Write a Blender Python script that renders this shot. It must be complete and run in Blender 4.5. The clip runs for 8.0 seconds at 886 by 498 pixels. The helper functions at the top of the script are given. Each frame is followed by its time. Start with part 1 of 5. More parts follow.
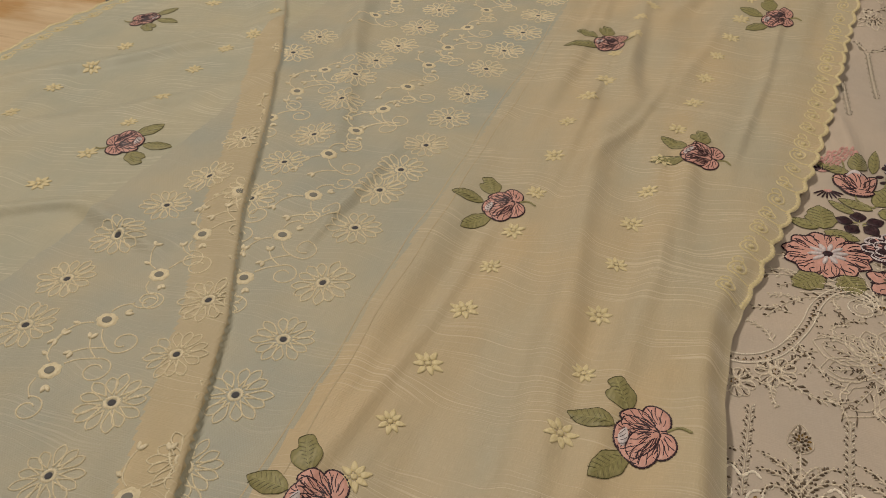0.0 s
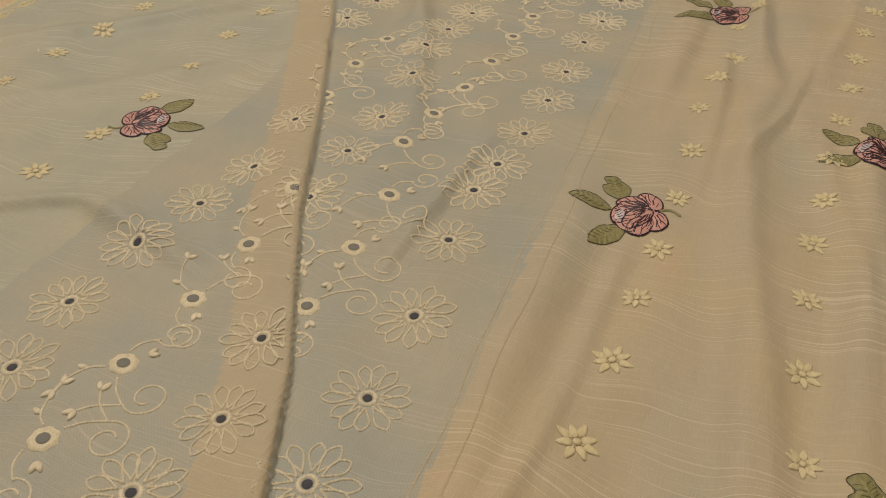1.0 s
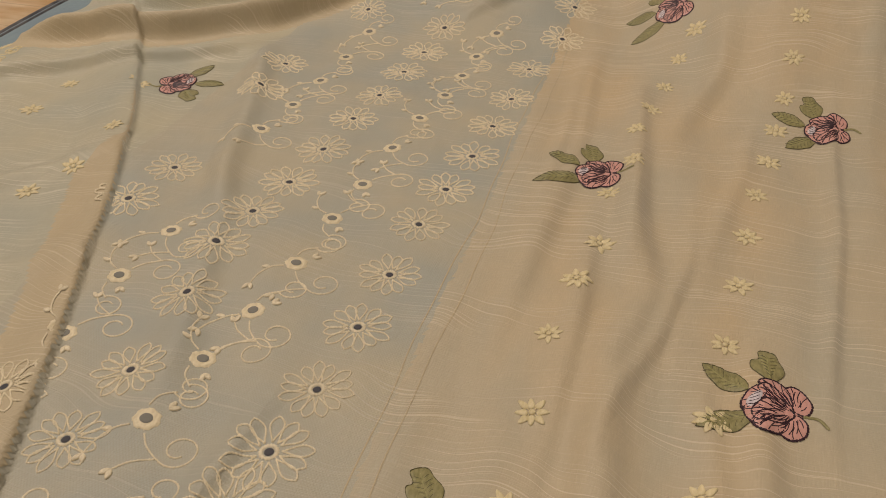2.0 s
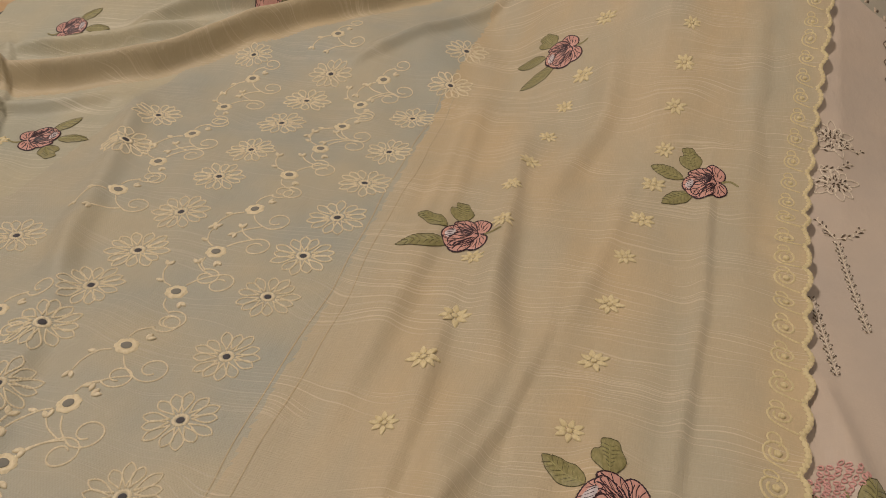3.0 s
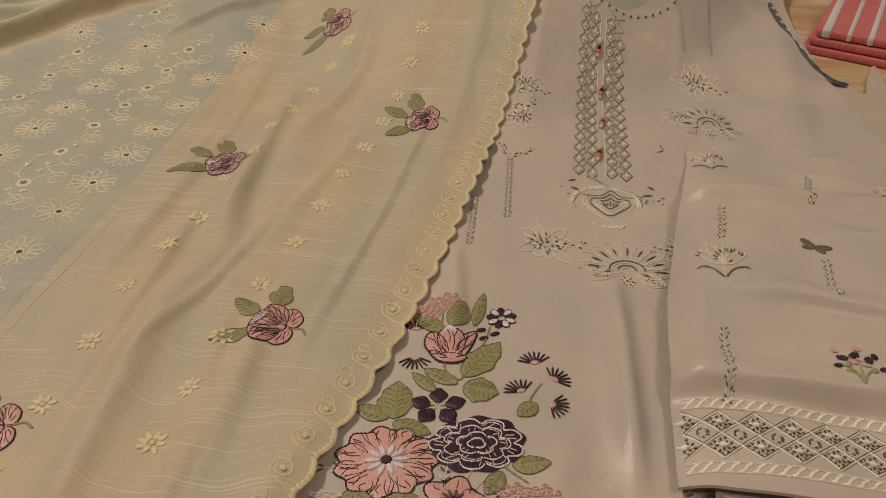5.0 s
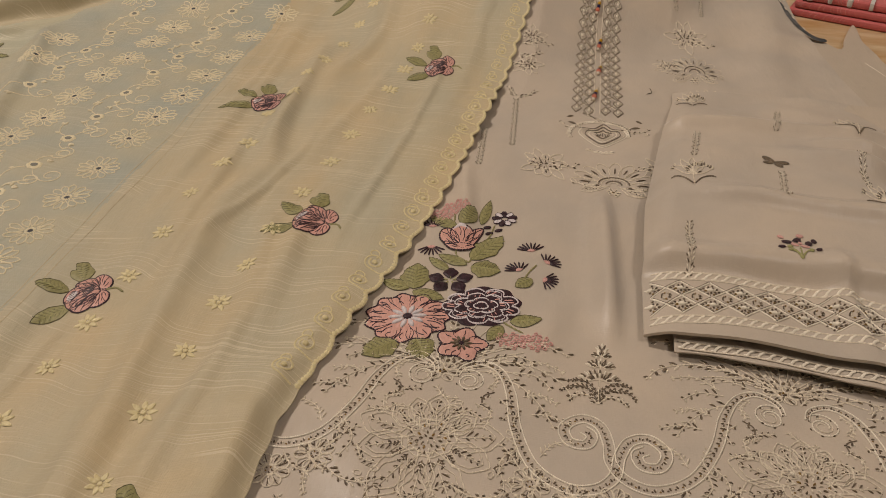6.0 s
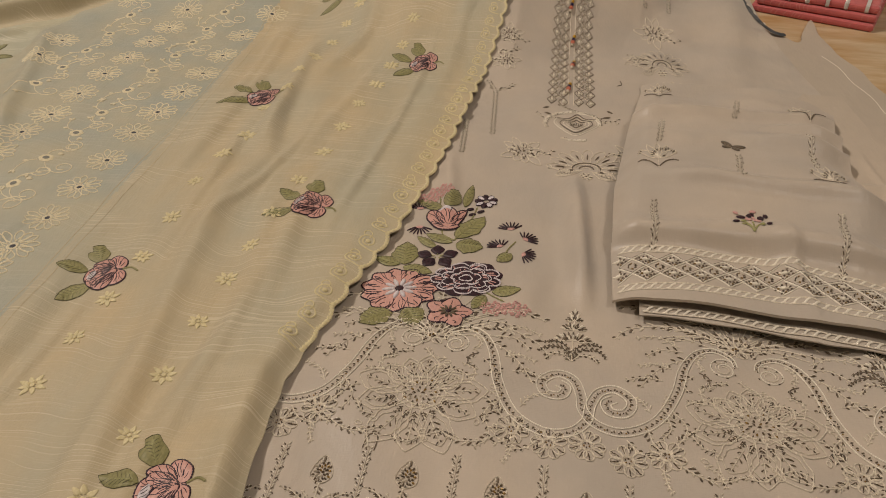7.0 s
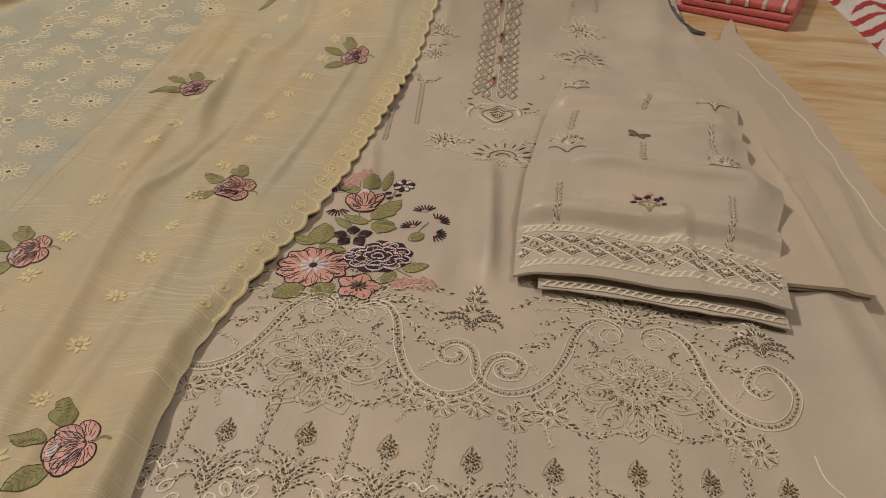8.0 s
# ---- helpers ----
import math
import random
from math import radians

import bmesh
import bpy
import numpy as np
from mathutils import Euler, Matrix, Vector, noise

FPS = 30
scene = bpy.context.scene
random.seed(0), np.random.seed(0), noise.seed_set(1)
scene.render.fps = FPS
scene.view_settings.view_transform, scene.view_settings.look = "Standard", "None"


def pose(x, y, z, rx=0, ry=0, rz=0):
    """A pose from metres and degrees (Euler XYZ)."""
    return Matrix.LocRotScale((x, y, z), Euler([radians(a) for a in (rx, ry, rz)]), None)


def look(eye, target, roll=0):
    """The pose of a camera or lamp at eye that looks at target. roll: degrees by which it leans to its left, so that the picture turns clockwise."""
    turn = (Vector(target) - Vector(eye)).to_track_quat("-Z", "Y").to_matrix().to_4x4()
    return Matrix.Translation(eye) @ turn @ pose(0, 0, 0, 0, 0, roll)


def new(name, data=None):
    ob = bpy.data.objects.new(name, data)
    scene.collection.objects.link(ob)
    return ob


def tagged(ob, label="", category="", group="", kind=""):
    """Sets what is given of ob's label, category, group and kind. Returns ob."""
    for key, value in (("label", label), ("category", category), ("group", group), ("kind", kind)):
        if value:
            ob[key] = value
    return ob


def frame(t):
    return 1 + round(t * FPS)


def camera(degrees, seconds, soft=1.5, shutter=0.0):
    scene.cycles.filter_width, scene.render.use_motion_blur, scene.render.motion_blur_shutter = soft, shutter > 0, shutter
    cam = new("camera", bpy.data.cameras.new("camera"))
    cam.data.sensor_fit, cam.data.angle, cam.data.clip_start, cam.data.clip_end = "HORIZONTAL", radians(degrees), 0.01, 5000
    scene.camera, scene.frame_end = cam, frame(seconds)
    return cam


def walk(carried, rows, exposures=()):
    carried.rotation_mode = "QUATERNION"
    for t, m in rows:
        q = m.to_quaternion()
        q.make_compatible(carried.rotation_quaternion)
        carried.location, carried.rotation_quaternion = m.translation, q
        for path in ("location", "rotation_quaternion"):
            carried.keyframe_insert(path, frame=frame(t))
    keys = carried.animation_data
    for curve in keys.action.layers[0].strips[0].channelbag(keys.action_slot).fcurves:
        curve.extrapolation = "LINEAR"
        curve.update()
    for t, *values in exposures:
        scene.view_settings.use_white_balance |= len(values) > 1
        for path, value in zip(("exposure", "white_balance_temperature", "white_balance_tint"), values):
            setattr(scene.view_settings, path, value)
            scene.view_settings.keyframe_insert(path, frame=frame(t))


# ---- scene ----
cam = camera(58.0, 8.0, 0.8)
PATH = [
    (0, (0.087, 0.055, 0.321), (-0.529, 1.507, -0.909), -1.4),
    (0.5, (0.018, 0.061, 0.285), (-0.615, 1.484, -0.97), -0.7),
    (1, (-0.011, 0.133, 0.256), (-0.626, 1.567, -0.995), -0.2),
    (1.5, (-0.01, 0.233, 0.264), (-0.587, 1.707, -0.958), -0.5),
    (1.6, (-0.007, 0.252, 0.268), (-0.574, 1.739, -0.943), -0.6),
    (2, (0.006, 0.317, 0.274), (-0.512, 1.848, -0.903), -0.3),
    (2.2, (0.014, 0.336, 0.275), (-0.485, 1.886, -0.887), -0.2),
    (3.3, (0.08, 0.374, 0.291), (-0.328, 1.965, -0.851), 0.9),
    (3.5, (0.101, 0.372, 0.296), (-0.282, 1.969, -0.845), 1.2),
    (4, (0.153, 0.367, 0.313), (-0.174, 1.968, -0.84), 1.6),
    (4.5, (0.189, 0.358, 0.319), (-0.108, 1.954, -0.85), 1.4),
    (5, (0.232, 0.252, 0.332), (-0.053, 1.847, -0.84), 0.9),
    (5.2, (0.243, 0.216, 0.333), (-0.045, 1.806, -0.846), 0.7),
    (6.3, (0.259, 0.121, 0.344), (-0.081, 1.697, -0.84), -0.0),
    (6.5, (0.249, 0.107, 0.351), (-0.085, 1.683, -0.835), -0.0),
    (7, (0.266, 0.091, 0.357), (-0.025, 1.674, -0.83), 0.1),
    (7.5, (0.314, 0.072, 0.365), (0.07, 1.663, -0.821), 0.7),
    (8, (0.314, 0.063, 0.361), (0.098, 1.664, -0.818), 1.6),
]
walk(cam, [(t, look(eye, target, roll)) for t, eye, target, roll in PATH],
     [(0.0, 0.0, 6500, 10), (1.0, 0.0, 6550, 12), (2.0, 0.0, 6600, 17), (4.0, -0.03, 6600, 17), (5.2, 0.0, 6600, 15), (6.5, 0.06, 6570, 13), (8.0, 0.05, 6500, 11)])

# ---- light ----
def lamp(name, eye, target, size, watts, colour):
    data = bpy.data.lights.new(name, "AREA")
    data.shape, data.size, data.energy, data.color = "DISK", size, watts, colour
    ob = new(name, data)
    ob.matrix_world = look(eye, target)
    return ob


WARM = (1.0, 0.90, 0.80)
lamp("ceiling_lamp_main", (-1.25, 1.05, 2.35), (0.1, 0.7, 0), 0.36, 47, WARM)
lamp("ceiling_lamp_second", (1.2, -0.3, 2.35), (0.2, 0.6, 0), 0.5, 19, WARM)
world = bpy.data.worlds.new("room_air")
world.use_nodes = True
world.node_tree.nodes["Background"].inputs[0].default_value = (1.0, 0.9, 0.78, 1)
world.node_tree.nodes["Background"].inputs[1].default_value = 0.03
scene.world = world


# ---- materials ----
class Nodes:
    def __init__(self, name):
        self.mat = bpy.data.materials.new(name)
        self.mat.use_nodes = True
        self.tree = self.mat.node_tree
        self.bsdf = self.tree.nodes["Principled BSDF"]
        self.place = self.tree.nodes.new("ShaderNodeTexCoord").outputs["Object"]

    def node(self, kind, **ins):
        n = self.tree.nodes.new(kind)
        for key, value in ins.items():
            slot = n.inputs[int(key[1:])] if key[0] == "i" and key[1:].isdigit() else n.inputs[key.replace("_", " ")]
            if isinstance(value, bpy.types.NodeSocket):
                self.tree.links.new(value, slot)
            else:
                slot.default_value = value
        return n

    def link(self, a, b):
        self.tree.links.new(a, b)

    def mapped(self, scale, turn=0.0, vector=None):
        return self.node("ShaderNodeMapping", Vector=vector or self.place, Scale=scale, Rotation=(0, 0, radians(turn))).outputs[0]

    def noise(self, scale, detail=2.0, vector=None, rough=0.5):
        return self.node("ShaderNodeTexNoise", Vector=vector or self.place, Scale=scale, Detail=detail, Roughness=rough).outputs[0]

    def ramp(self, fac, lo, hi, a=(0, 0, 0, 1), b=(1, 1, 1, 1)):
        n = self.node("ShaderNodeValToRGB", Fac=fac)
        n.color_ramp.elements[0].position, n.color_ramp.elements[1].position = lo, hi
        n.color_ramp.elements[0].color, n.color_ramp.elements[1].color = a, b
        return n.outputs[0]

    def mix(self, fac, a, b, blend="MIX"):
        n = self.tree.nodes.new("ShaderNodeMix")
        n.data_type, n.blend_type = "RGBA", blend
        for slot, value in ((0, fac), (6, a), (7, b)):
            if isinstance(value, bpy.types.NodeSocket):
                self.link(value, n.inputs[slot])
            else:
                n.inputs[slot].default_value = value if slot == 0 else (*value[:3], 1)
        return n.outputs[2]

    def math(self, op, a, b=0.0):
        n = self.tree.nodes.new("ShaderNodeMath")
        n.operation = op
        for slot, value in ((0, a), (1, b)):
            if isinstance(value, bpy.types.NodeSocket):
                self.link(value, n.inputs[slot])
            else:
                n.inputs[slot].default_value = value
        return n.outputs[0]

    def done(self, colour, rough=0.6, bump=None, strength=0.3, depth=0.001, sheen=0.0, spec=0.4, metal=0.0):
        b = self.bsdf
        if isinstance(colour, bpy.types.NodeSocket):
            self.link(colour, b.inputs["Base Color"])
        else:
            b.inputs["Base Color"].default_value = (*colour, 1)
        b.inputs["Roughness"].default_value = rough
        b.inputs["Specular IOR Level"].default_value = spec
        b.inputs["Metallic"].default_value = metal
        b.inputs["Sheen Weight"].default_value = sheen
        b.inputs["Sheen Roughness"].default_value = 0.4
        if bump is not None:
            n = self.node("ShaderNodeBump", Height=bump, Strength=strength, Distance=depth)
            self.link(n.outputs[0], b.inputs["Normal"])
        return self.mat


def silk(name, a, b, slub, thread, big=7.0, lo=0.35, hi=0.65, rough=0.55, sheen=0.25, net=False, turn=0.0, streak=1.0, lay=0.0):
    """Thin woven cloth: two tones that drift, a fine weave, and loose slub threads that run across."""
    n = Nodes(name)
    tone = n.mix(n.ramp(n.noise(1.0, 3, n.mapped((big * streak, big, big), turn + lay)), lo, hi), a, b)
    weave = n.math("ADD", n.noise(1.0, 1, n.mapped((160, 1500, 1), turn)), n.noise(1.0, 1, n.mapped((1500, 160, 1), turn)))
    tone = n.mix(n.math("MULTIPLY", n.ramp(weave, 0.75, 1.25), 0.16 if slub else 0.06), tone, [c * 0.62 for c in a])
    height = weave if slub else n.math("MULTIPLY", weave, 0.3)
    if slub:
        warp = n.node("ShaderNodeCombineXYZ", Y=n.math("MULTIPLY", n.math("SUBTRACT", n.noise(15, 1), 0.5), 0.035)).outputs[0]
        where = n.node("ShaderNodeVectorMath", i0=n.mapped((1, 1, 1), turn), i1=warp).outputs[0]
        lines = n.ramp(n.noise(1.0, 1, n.node("ShaderNodeMapping", Vector=where, Scale=(7, 950, 1)).outputs[0]), 0.57, 0.64)
        spread = n.ramp(n.noise(1.0, 2, n.mapped((9, 30, 1), turn)), 0.40, 0.56)
        fac = n.math("MULTIPLY", n.math("MULTIPLY", lines, spread), slub)
        tone = n.mix(fac, tone, thread)
        height = n.math("ADD", weave, n.math("MULTIPLY", fac, 2.0))
    if net:
        mesh = n.math("ADD", n.node("ShaderNodeTexWave", Vector=n.mapped((1, 1, 1), 38), Scale=260.0, Distortion=0.6).outputs[1], n.node("ShaderNodeTexWave", Vector=n.mapped((1, 1, 1), -38), Scale=260.0, Distortion=0.6).outputs[1])
        tone = n.mix(n.math("MULTIPLY", mesh, 0.16), tone, [c * 0.62 for c in a])
    stain = n.ramp(n.noise(38, 3), 0.42, 0.62)
    tone = n.mix(n.math("MULTIPLY", stain, 0.12), tone, [c * 0.8 for c in b])
    creases = n.noise(1.0, 3, n.mapped((95, 42, 1), turn + 12))
    height = n.math("ADD", height, n.math("MULTIPLY", creases, 4.5))
    return n.done(tone, rough, height, 0.35, 0.0006, sheen, 0.3)


def thread_mat(name, a, b, rough=0.55, sheen=0.3, spec=0.35, metal=0.0, fine=700.0):
    """Embroidery yarn: two close tones, a lay of fine strands, each motif a little different."""
    n = Nodes(name)
    other = n.node("ShaderNodeObjectInfo").outputs["Random"]
    strands = n.noise(1.0, 2, n.mapped((fine, fine * 0.45, 200), 35))
    tone = n.mix(n.ramp(strands, 0.35, 0.65), a, b)
    tone = n.mix(n.math("MULTIPLY", other, 0.18), tone, [c * 0.6 for c in a])
    return n.done(tone, rough, strands, 0.6, 0.0006, sheen, spec, metal)


SILK = silk("silk_straw", (0.565, 0.445, 0.265), (0.465, 0.425, 0.305), 0.45, (0.75, 0.66, 0.48), big=5.0, streak=3.0)
DOUBLE = silk("silk_straw_doubled", (0.54, 0.44, 0.265), (0.48, 0.41, 0.265), 0.5, (0.68, 0.60, 0.42))
PALE = silk("silk_pale_green", (0.50, 0.46, 0.315), (0.42, 0.42, 0.32), 0.5, (0.70, 0.66, 0.52), big=9.0, turn=-12, streak=1.6)
NET = silk("net_grey_green", (0.505, 0.455, 0.315), (0.39, 0.405, 0.34), 0.35, (0.64, 0.60, 0.48), big=13.0, net=True)
BODY = silk("crepe_taupe", (0.555, 0.465, 0.365), (0.485, 0.42, 0.345), 0.0, (0, 0, 0), big=11.0, rough=0.36, sheen=0.25)
LINING = silk("lining_grey", (0.40, 0.37, 0.285), (0.36, 0.34, 0.27), 0.0, (0, 0, 0), rough=0.55)
TROUSER = silk("crepe_sand", (0.54, 0.445, 0.34), (0.49, 0.41, 0.315), 0.0, (0, 0, 0), big=5.0, rough=0.5, sheen=0.3)
CREAM = thread_mat("yarn_cream", (0.76, 0.67, 0.45), (0.66, 0.57, 0.36))
BUTTER = thread_mat("yarn_butter", (0.74, 0.64, 0.38), (0.64, 0.54, 0.29))
LACE = thread_mat("yarn_lace", (0.78, 0.69, 0.48), (0.64, 0.56, 0.37))
BORDER = thread_mat("yarn_border", (0.70, 0.60, 0.34), (0.59, 0.50, 0.27))
CORAL = thread_mat("yarn_coral", (0.67, 0.37, 0.305), (0.58, 0.31, 0.25), 0.45, 0.2)
PINK = thread_mat("yarn_pink", (0.68, 0.39, 0.34), (0.58, 0.31, 0.27), 0.5)
PLUM = thread_mat("yarn_plum", (0.045, 0.015, 0.022), (0.02, 0.008, 0.012), 0.5, 0.1)
LILAC = thread_mat("yarn_lilac", (0.74, 0.67, 0.66), (0.56, 0.50, 0.51), 0.5)
OLIVE = thread_mat("yarn_olive", (0.31, 0.28, 0.12), (0.225, 0.205, 0.08), 0.5)
VEIN = thread_mat("yarn_vein", (0.14, 0.125, 0.05), (0.095, 0.088, 0.034), 0.5)
MOSS = thread_mat("yarn_moss", (0.36, 0.34, 0.14), (0.28, 0.27, 0.10), 0.5)
ECRU = thread_mat("yarn_ecru", (0.76, 0.67, 0.53), (0.58, 0.50, 0.38))
WHITE = thread_mat("yarn_ivory", (0.88, 0.80, 0.66), (0.74, 0.67, 0.54))
BRONZE = thread_mat("yarn_bronze", (0.20, 0.15, 0.095), (0.085, 0.06, 0.038), 0.45, 0.2, 0.5, 0.1)
GOLD = thread_mat("sequin_gold", (0.55, 0.38, 0.16), (0.40, 0.27, 0.11), 0.25, 0.0, 0.6, 0.8)
# flat dark tones that stand in for the shade inside eyelet holes
HOLE_SHADE = Nodes("eyelet_shade").done((0.07, 0.07, 0.075), 0.9)
DIM = Nodes("eyelet_dim").done((0.21, 0.205, 0.17), 0.9)


def plain(name, a, b, scale=60.0, rough=0.5, strength=0.2, spec=0.4, metal=0.0):
    n = Nodes(name)
    grain = n.noise(scale, 4)
    return n.done(n.mix(n.ramp(grain, 0.35, 0.65), a, b), rough, grain, strength, 0.001, 0.0, spec, metal)


def wood():
    n = Nodes("pale_wood")
    grain = n.noise(1.0, 5, n.mapped((4, 60, 4), 8), 0.65)
    knots = n.noise(1.0, 4, n.mapped((5, 16, 3), 8), 0.65)
    tone = n.mix(n.ramp(grain, 0.34, 0.68), (0.53, 0.385, 0.225), (0.66, 0.51, 0.32))
    tone = n.mix(n.math("MULTIPLY", n.ramp(knots, 0.46, 0.64), 0.8), tone, (0.42, 0.22, 0.06))
    tone = n.mix(n.math("MULTIPLY", n.ramp(n.noise(1.0, 3, n.mapped((7, 190, 3), 8)), 0.62, 0.70), 0.4), tone, (0.26, 0.15, 0.07))
    return n.done(tone, 0.42, grain, 0.15, 0.001, 0, 0.45)


WOOD = wood()
PLASTER = plain("plaster_white", (0.74, 0.72, 0.67), (0.66, 0.64, 0.60), 5, 0.8)
FLOOR = plain("floor_tile", (0.42, 0.37, 0.31), (0.34, 0.30, 0.25), 9, 0.5)
ROSEPINK = silk("cotton_rose", (0.62, 0.15, 0.14), (0.52, 0.115, 0.11), 0.3, (0.72, 0.4, 0.36), rough=0.75)
CHALK = silk("cotton_white", (0.66, 0.62, 0.57), (0.55, 0.51, 0.47), 0.0, (0, 0, 0), rough=0.8)
CRIMSON = silk("cotton_crimson", (0.42, 0.045, 0.045), (0.33, 0.03, 0.035), 0.0, (0, 0, 0), rough=0.8)
BLUE = silk("cotton_dusty_blue", (0.24, 0.32, 0.33), (0.19, 0.26, 0.29), 0.0, (0, 0, 0), rough=0.7)
SLATE = silk("trim_slate", (0.04, 0.042, 0.045), (0.12, 0.115, 0.11), 0.0, (0, 0, 0), big=90.0, rough=0.7)
SAFFRON = plain("bead_saffron", (0.58, 0.33, 0.02), (0.48, 0.26, 0.015), 300, 0.25)
NAVY = plain("bead_navy", (0.02, 0.015, 0.06), (0.015, 0.01, 0.04), 300, 0.25)
BLUSH = plain("bead_coral", (0.62, 0.19, 0.12), (0.5, 0.15, 0.09), 300, 0.2)
PEARL = plain("bead_pearl", (0.66, 0.56, 0.43), (0.55, 0.46, 0.35), 300, 0.25)
ORANGE = plain("cloth_orange", (0.7, 0.2, 0.03), (0.6, 0.16, 0.02), 90, 0.8)


# ---- the lie of the cloths ----
def ss(a, b, x):
    t = np.clip((x - a) / (b - a), 0, 1)
    return t * t * (3 - 2 * t)


def ridge(x, y, line, height, width, fade=0.05, lean=1.0):
    """A long fold that follows a line of (x, y), told by y; lean > 1 makes its right flank steeper."""
    ys = [p[1] for p in line]
    mid = np.interp(y, ys, [p[0] for p in line])
    s = x - mid
    w = np.where(s > 0, width / lean, width)
    return height * np.exp(-(s / w) ** 2) * ss(ys[0] - fade, ys[0] + fade, y) * (1 - ss(ys[-1] - fade, ys[-1] + fade, y))


def across(x, y, line, height, width, fade=0.05, lean=1.0):
    """A fold that runs across, told by x; lean > 1 makes its near flank steeper."""
    xs = [p[0] for p in line]
    s = y - np.interp(x, xs, [p[1] for p in line])
    w = np.where(s < 0, width / lean, width)
    return height * np.exp(-(s / w) ** 2) * ss(xs[0] - fade, xs[0] + fade, x) * (1 - ss(xs[-1] - fade, xs[-1] + fade, x))


PLEAT = [(-0.03, 0.0), (-0.115, 0.207), (-0.162, 0.318), (-0.214, 0.413), (-0.259, 0.512), (-0.324, 0.646), (-0.378, 0.745), (-0.44, 0.84), (-0.50, 0.925), (-0.56, 1.0)]
EDGE = [(0.15, -0.1), (0.135, 0.2), (0.121, 0.30), (0.113, 0.36), (0.111, 0.41), (0.117, 0.455), (0.128, 0.52), (0.143, 0.60), (0.154, 0.70), (0.163, 0.83), (0.1700, 0.9141), (0.1760, 0.9885), (0.1815, 1.058), (0.186, 1.1372)]


def pleat_x(y):
    return np.interp(y, [p[1] for p in PLEAT], [p[0] for p in PLEAT])


def edge_x(y):
    return np.interp(y, [p[1] for p in EDGE], [p[0] for p in EDGE])


def wobble(x, y, size, seed):
    a, b, c = seed * 1.7, seed * 2.3 + 1, seed * 0.9 + 2
    return (np.sin(x / size + a + 1.3 * np.sin(y / size * 0.7 + b)) + np.sin(y / size * 0.8 + c + 1.1 * np.sin(x / size * 0.6 + a)) + np.sin((x + y) / size * 0.45 + b)) / 3


# a soft mound under the neck of the shirt lifts the cloths at their far end
MOUND = [(-0.60, 1.50), (-0.10, 1.10), (-0.045, 1.00), (-0.02, 0.96), (0.06, 0.885), (0.19, 0.885), (0.26, 0.955), (0.33, 1.04), (0.40, 1.18), (0.60, 1.60)]


def rise(x, y):
    """The height of the mound over the table; it starts at a line of (x, y) and climbs away from the camera's side."""
    d = y - np.interp(x, [p[0] for p in MOUND], [p[1] for p in MOUND])
    return 0.42 * np.minimum(0.5 * (d + np.sqrt(d * d + 0.0010)), 0.26)


def kameez_z(x, y):
    z = 0.0028 * wobble(x, y, 0.03, 1) + 0.0016 * wobble(x, y * 0.5, 0.010, 2) + 0.0028 * wobble(x * 0.4 + y, y * 0.2 - x, 0.013, 8) * ss(0.0, 0.8, wobble(x, y, 0.05, 3))
    z = z + ridge(x, y, [(0.285, 0.53), (0.272, 0.68)], 0.010, 0.011, 0.03, 1.8)
    z = z + ridge(x, y, [(0.175, 0.62), (0.160, 0.70)], 0.006, 0.007, 0.03)
    z = z + ridge(x, y, [(0.242, 0.50), (0.25, 0.55)], 0.004, 0.012, 0.03)
    z = z + ridge(x, y, [(0.47, 0.42), (0.462, 0.55)], 0.005, 0.016, 0.05, 1.5)
    z = z + ridge(x, y, [(0.535, 0.38), (0.525, 0.56)], 0.008, 0.014, 0.05)
    z = z + ridge(x, y, [(0.43, 0.95), (0.45, 1.2)], 0.006, 0.02, 0.05)
    z = z + 0.003 * ss(0.36, 0.45, x) * ss(0.8, 1.0, y) * wobble(x, y, 0.022, 4)
    return z + rise(x, y)


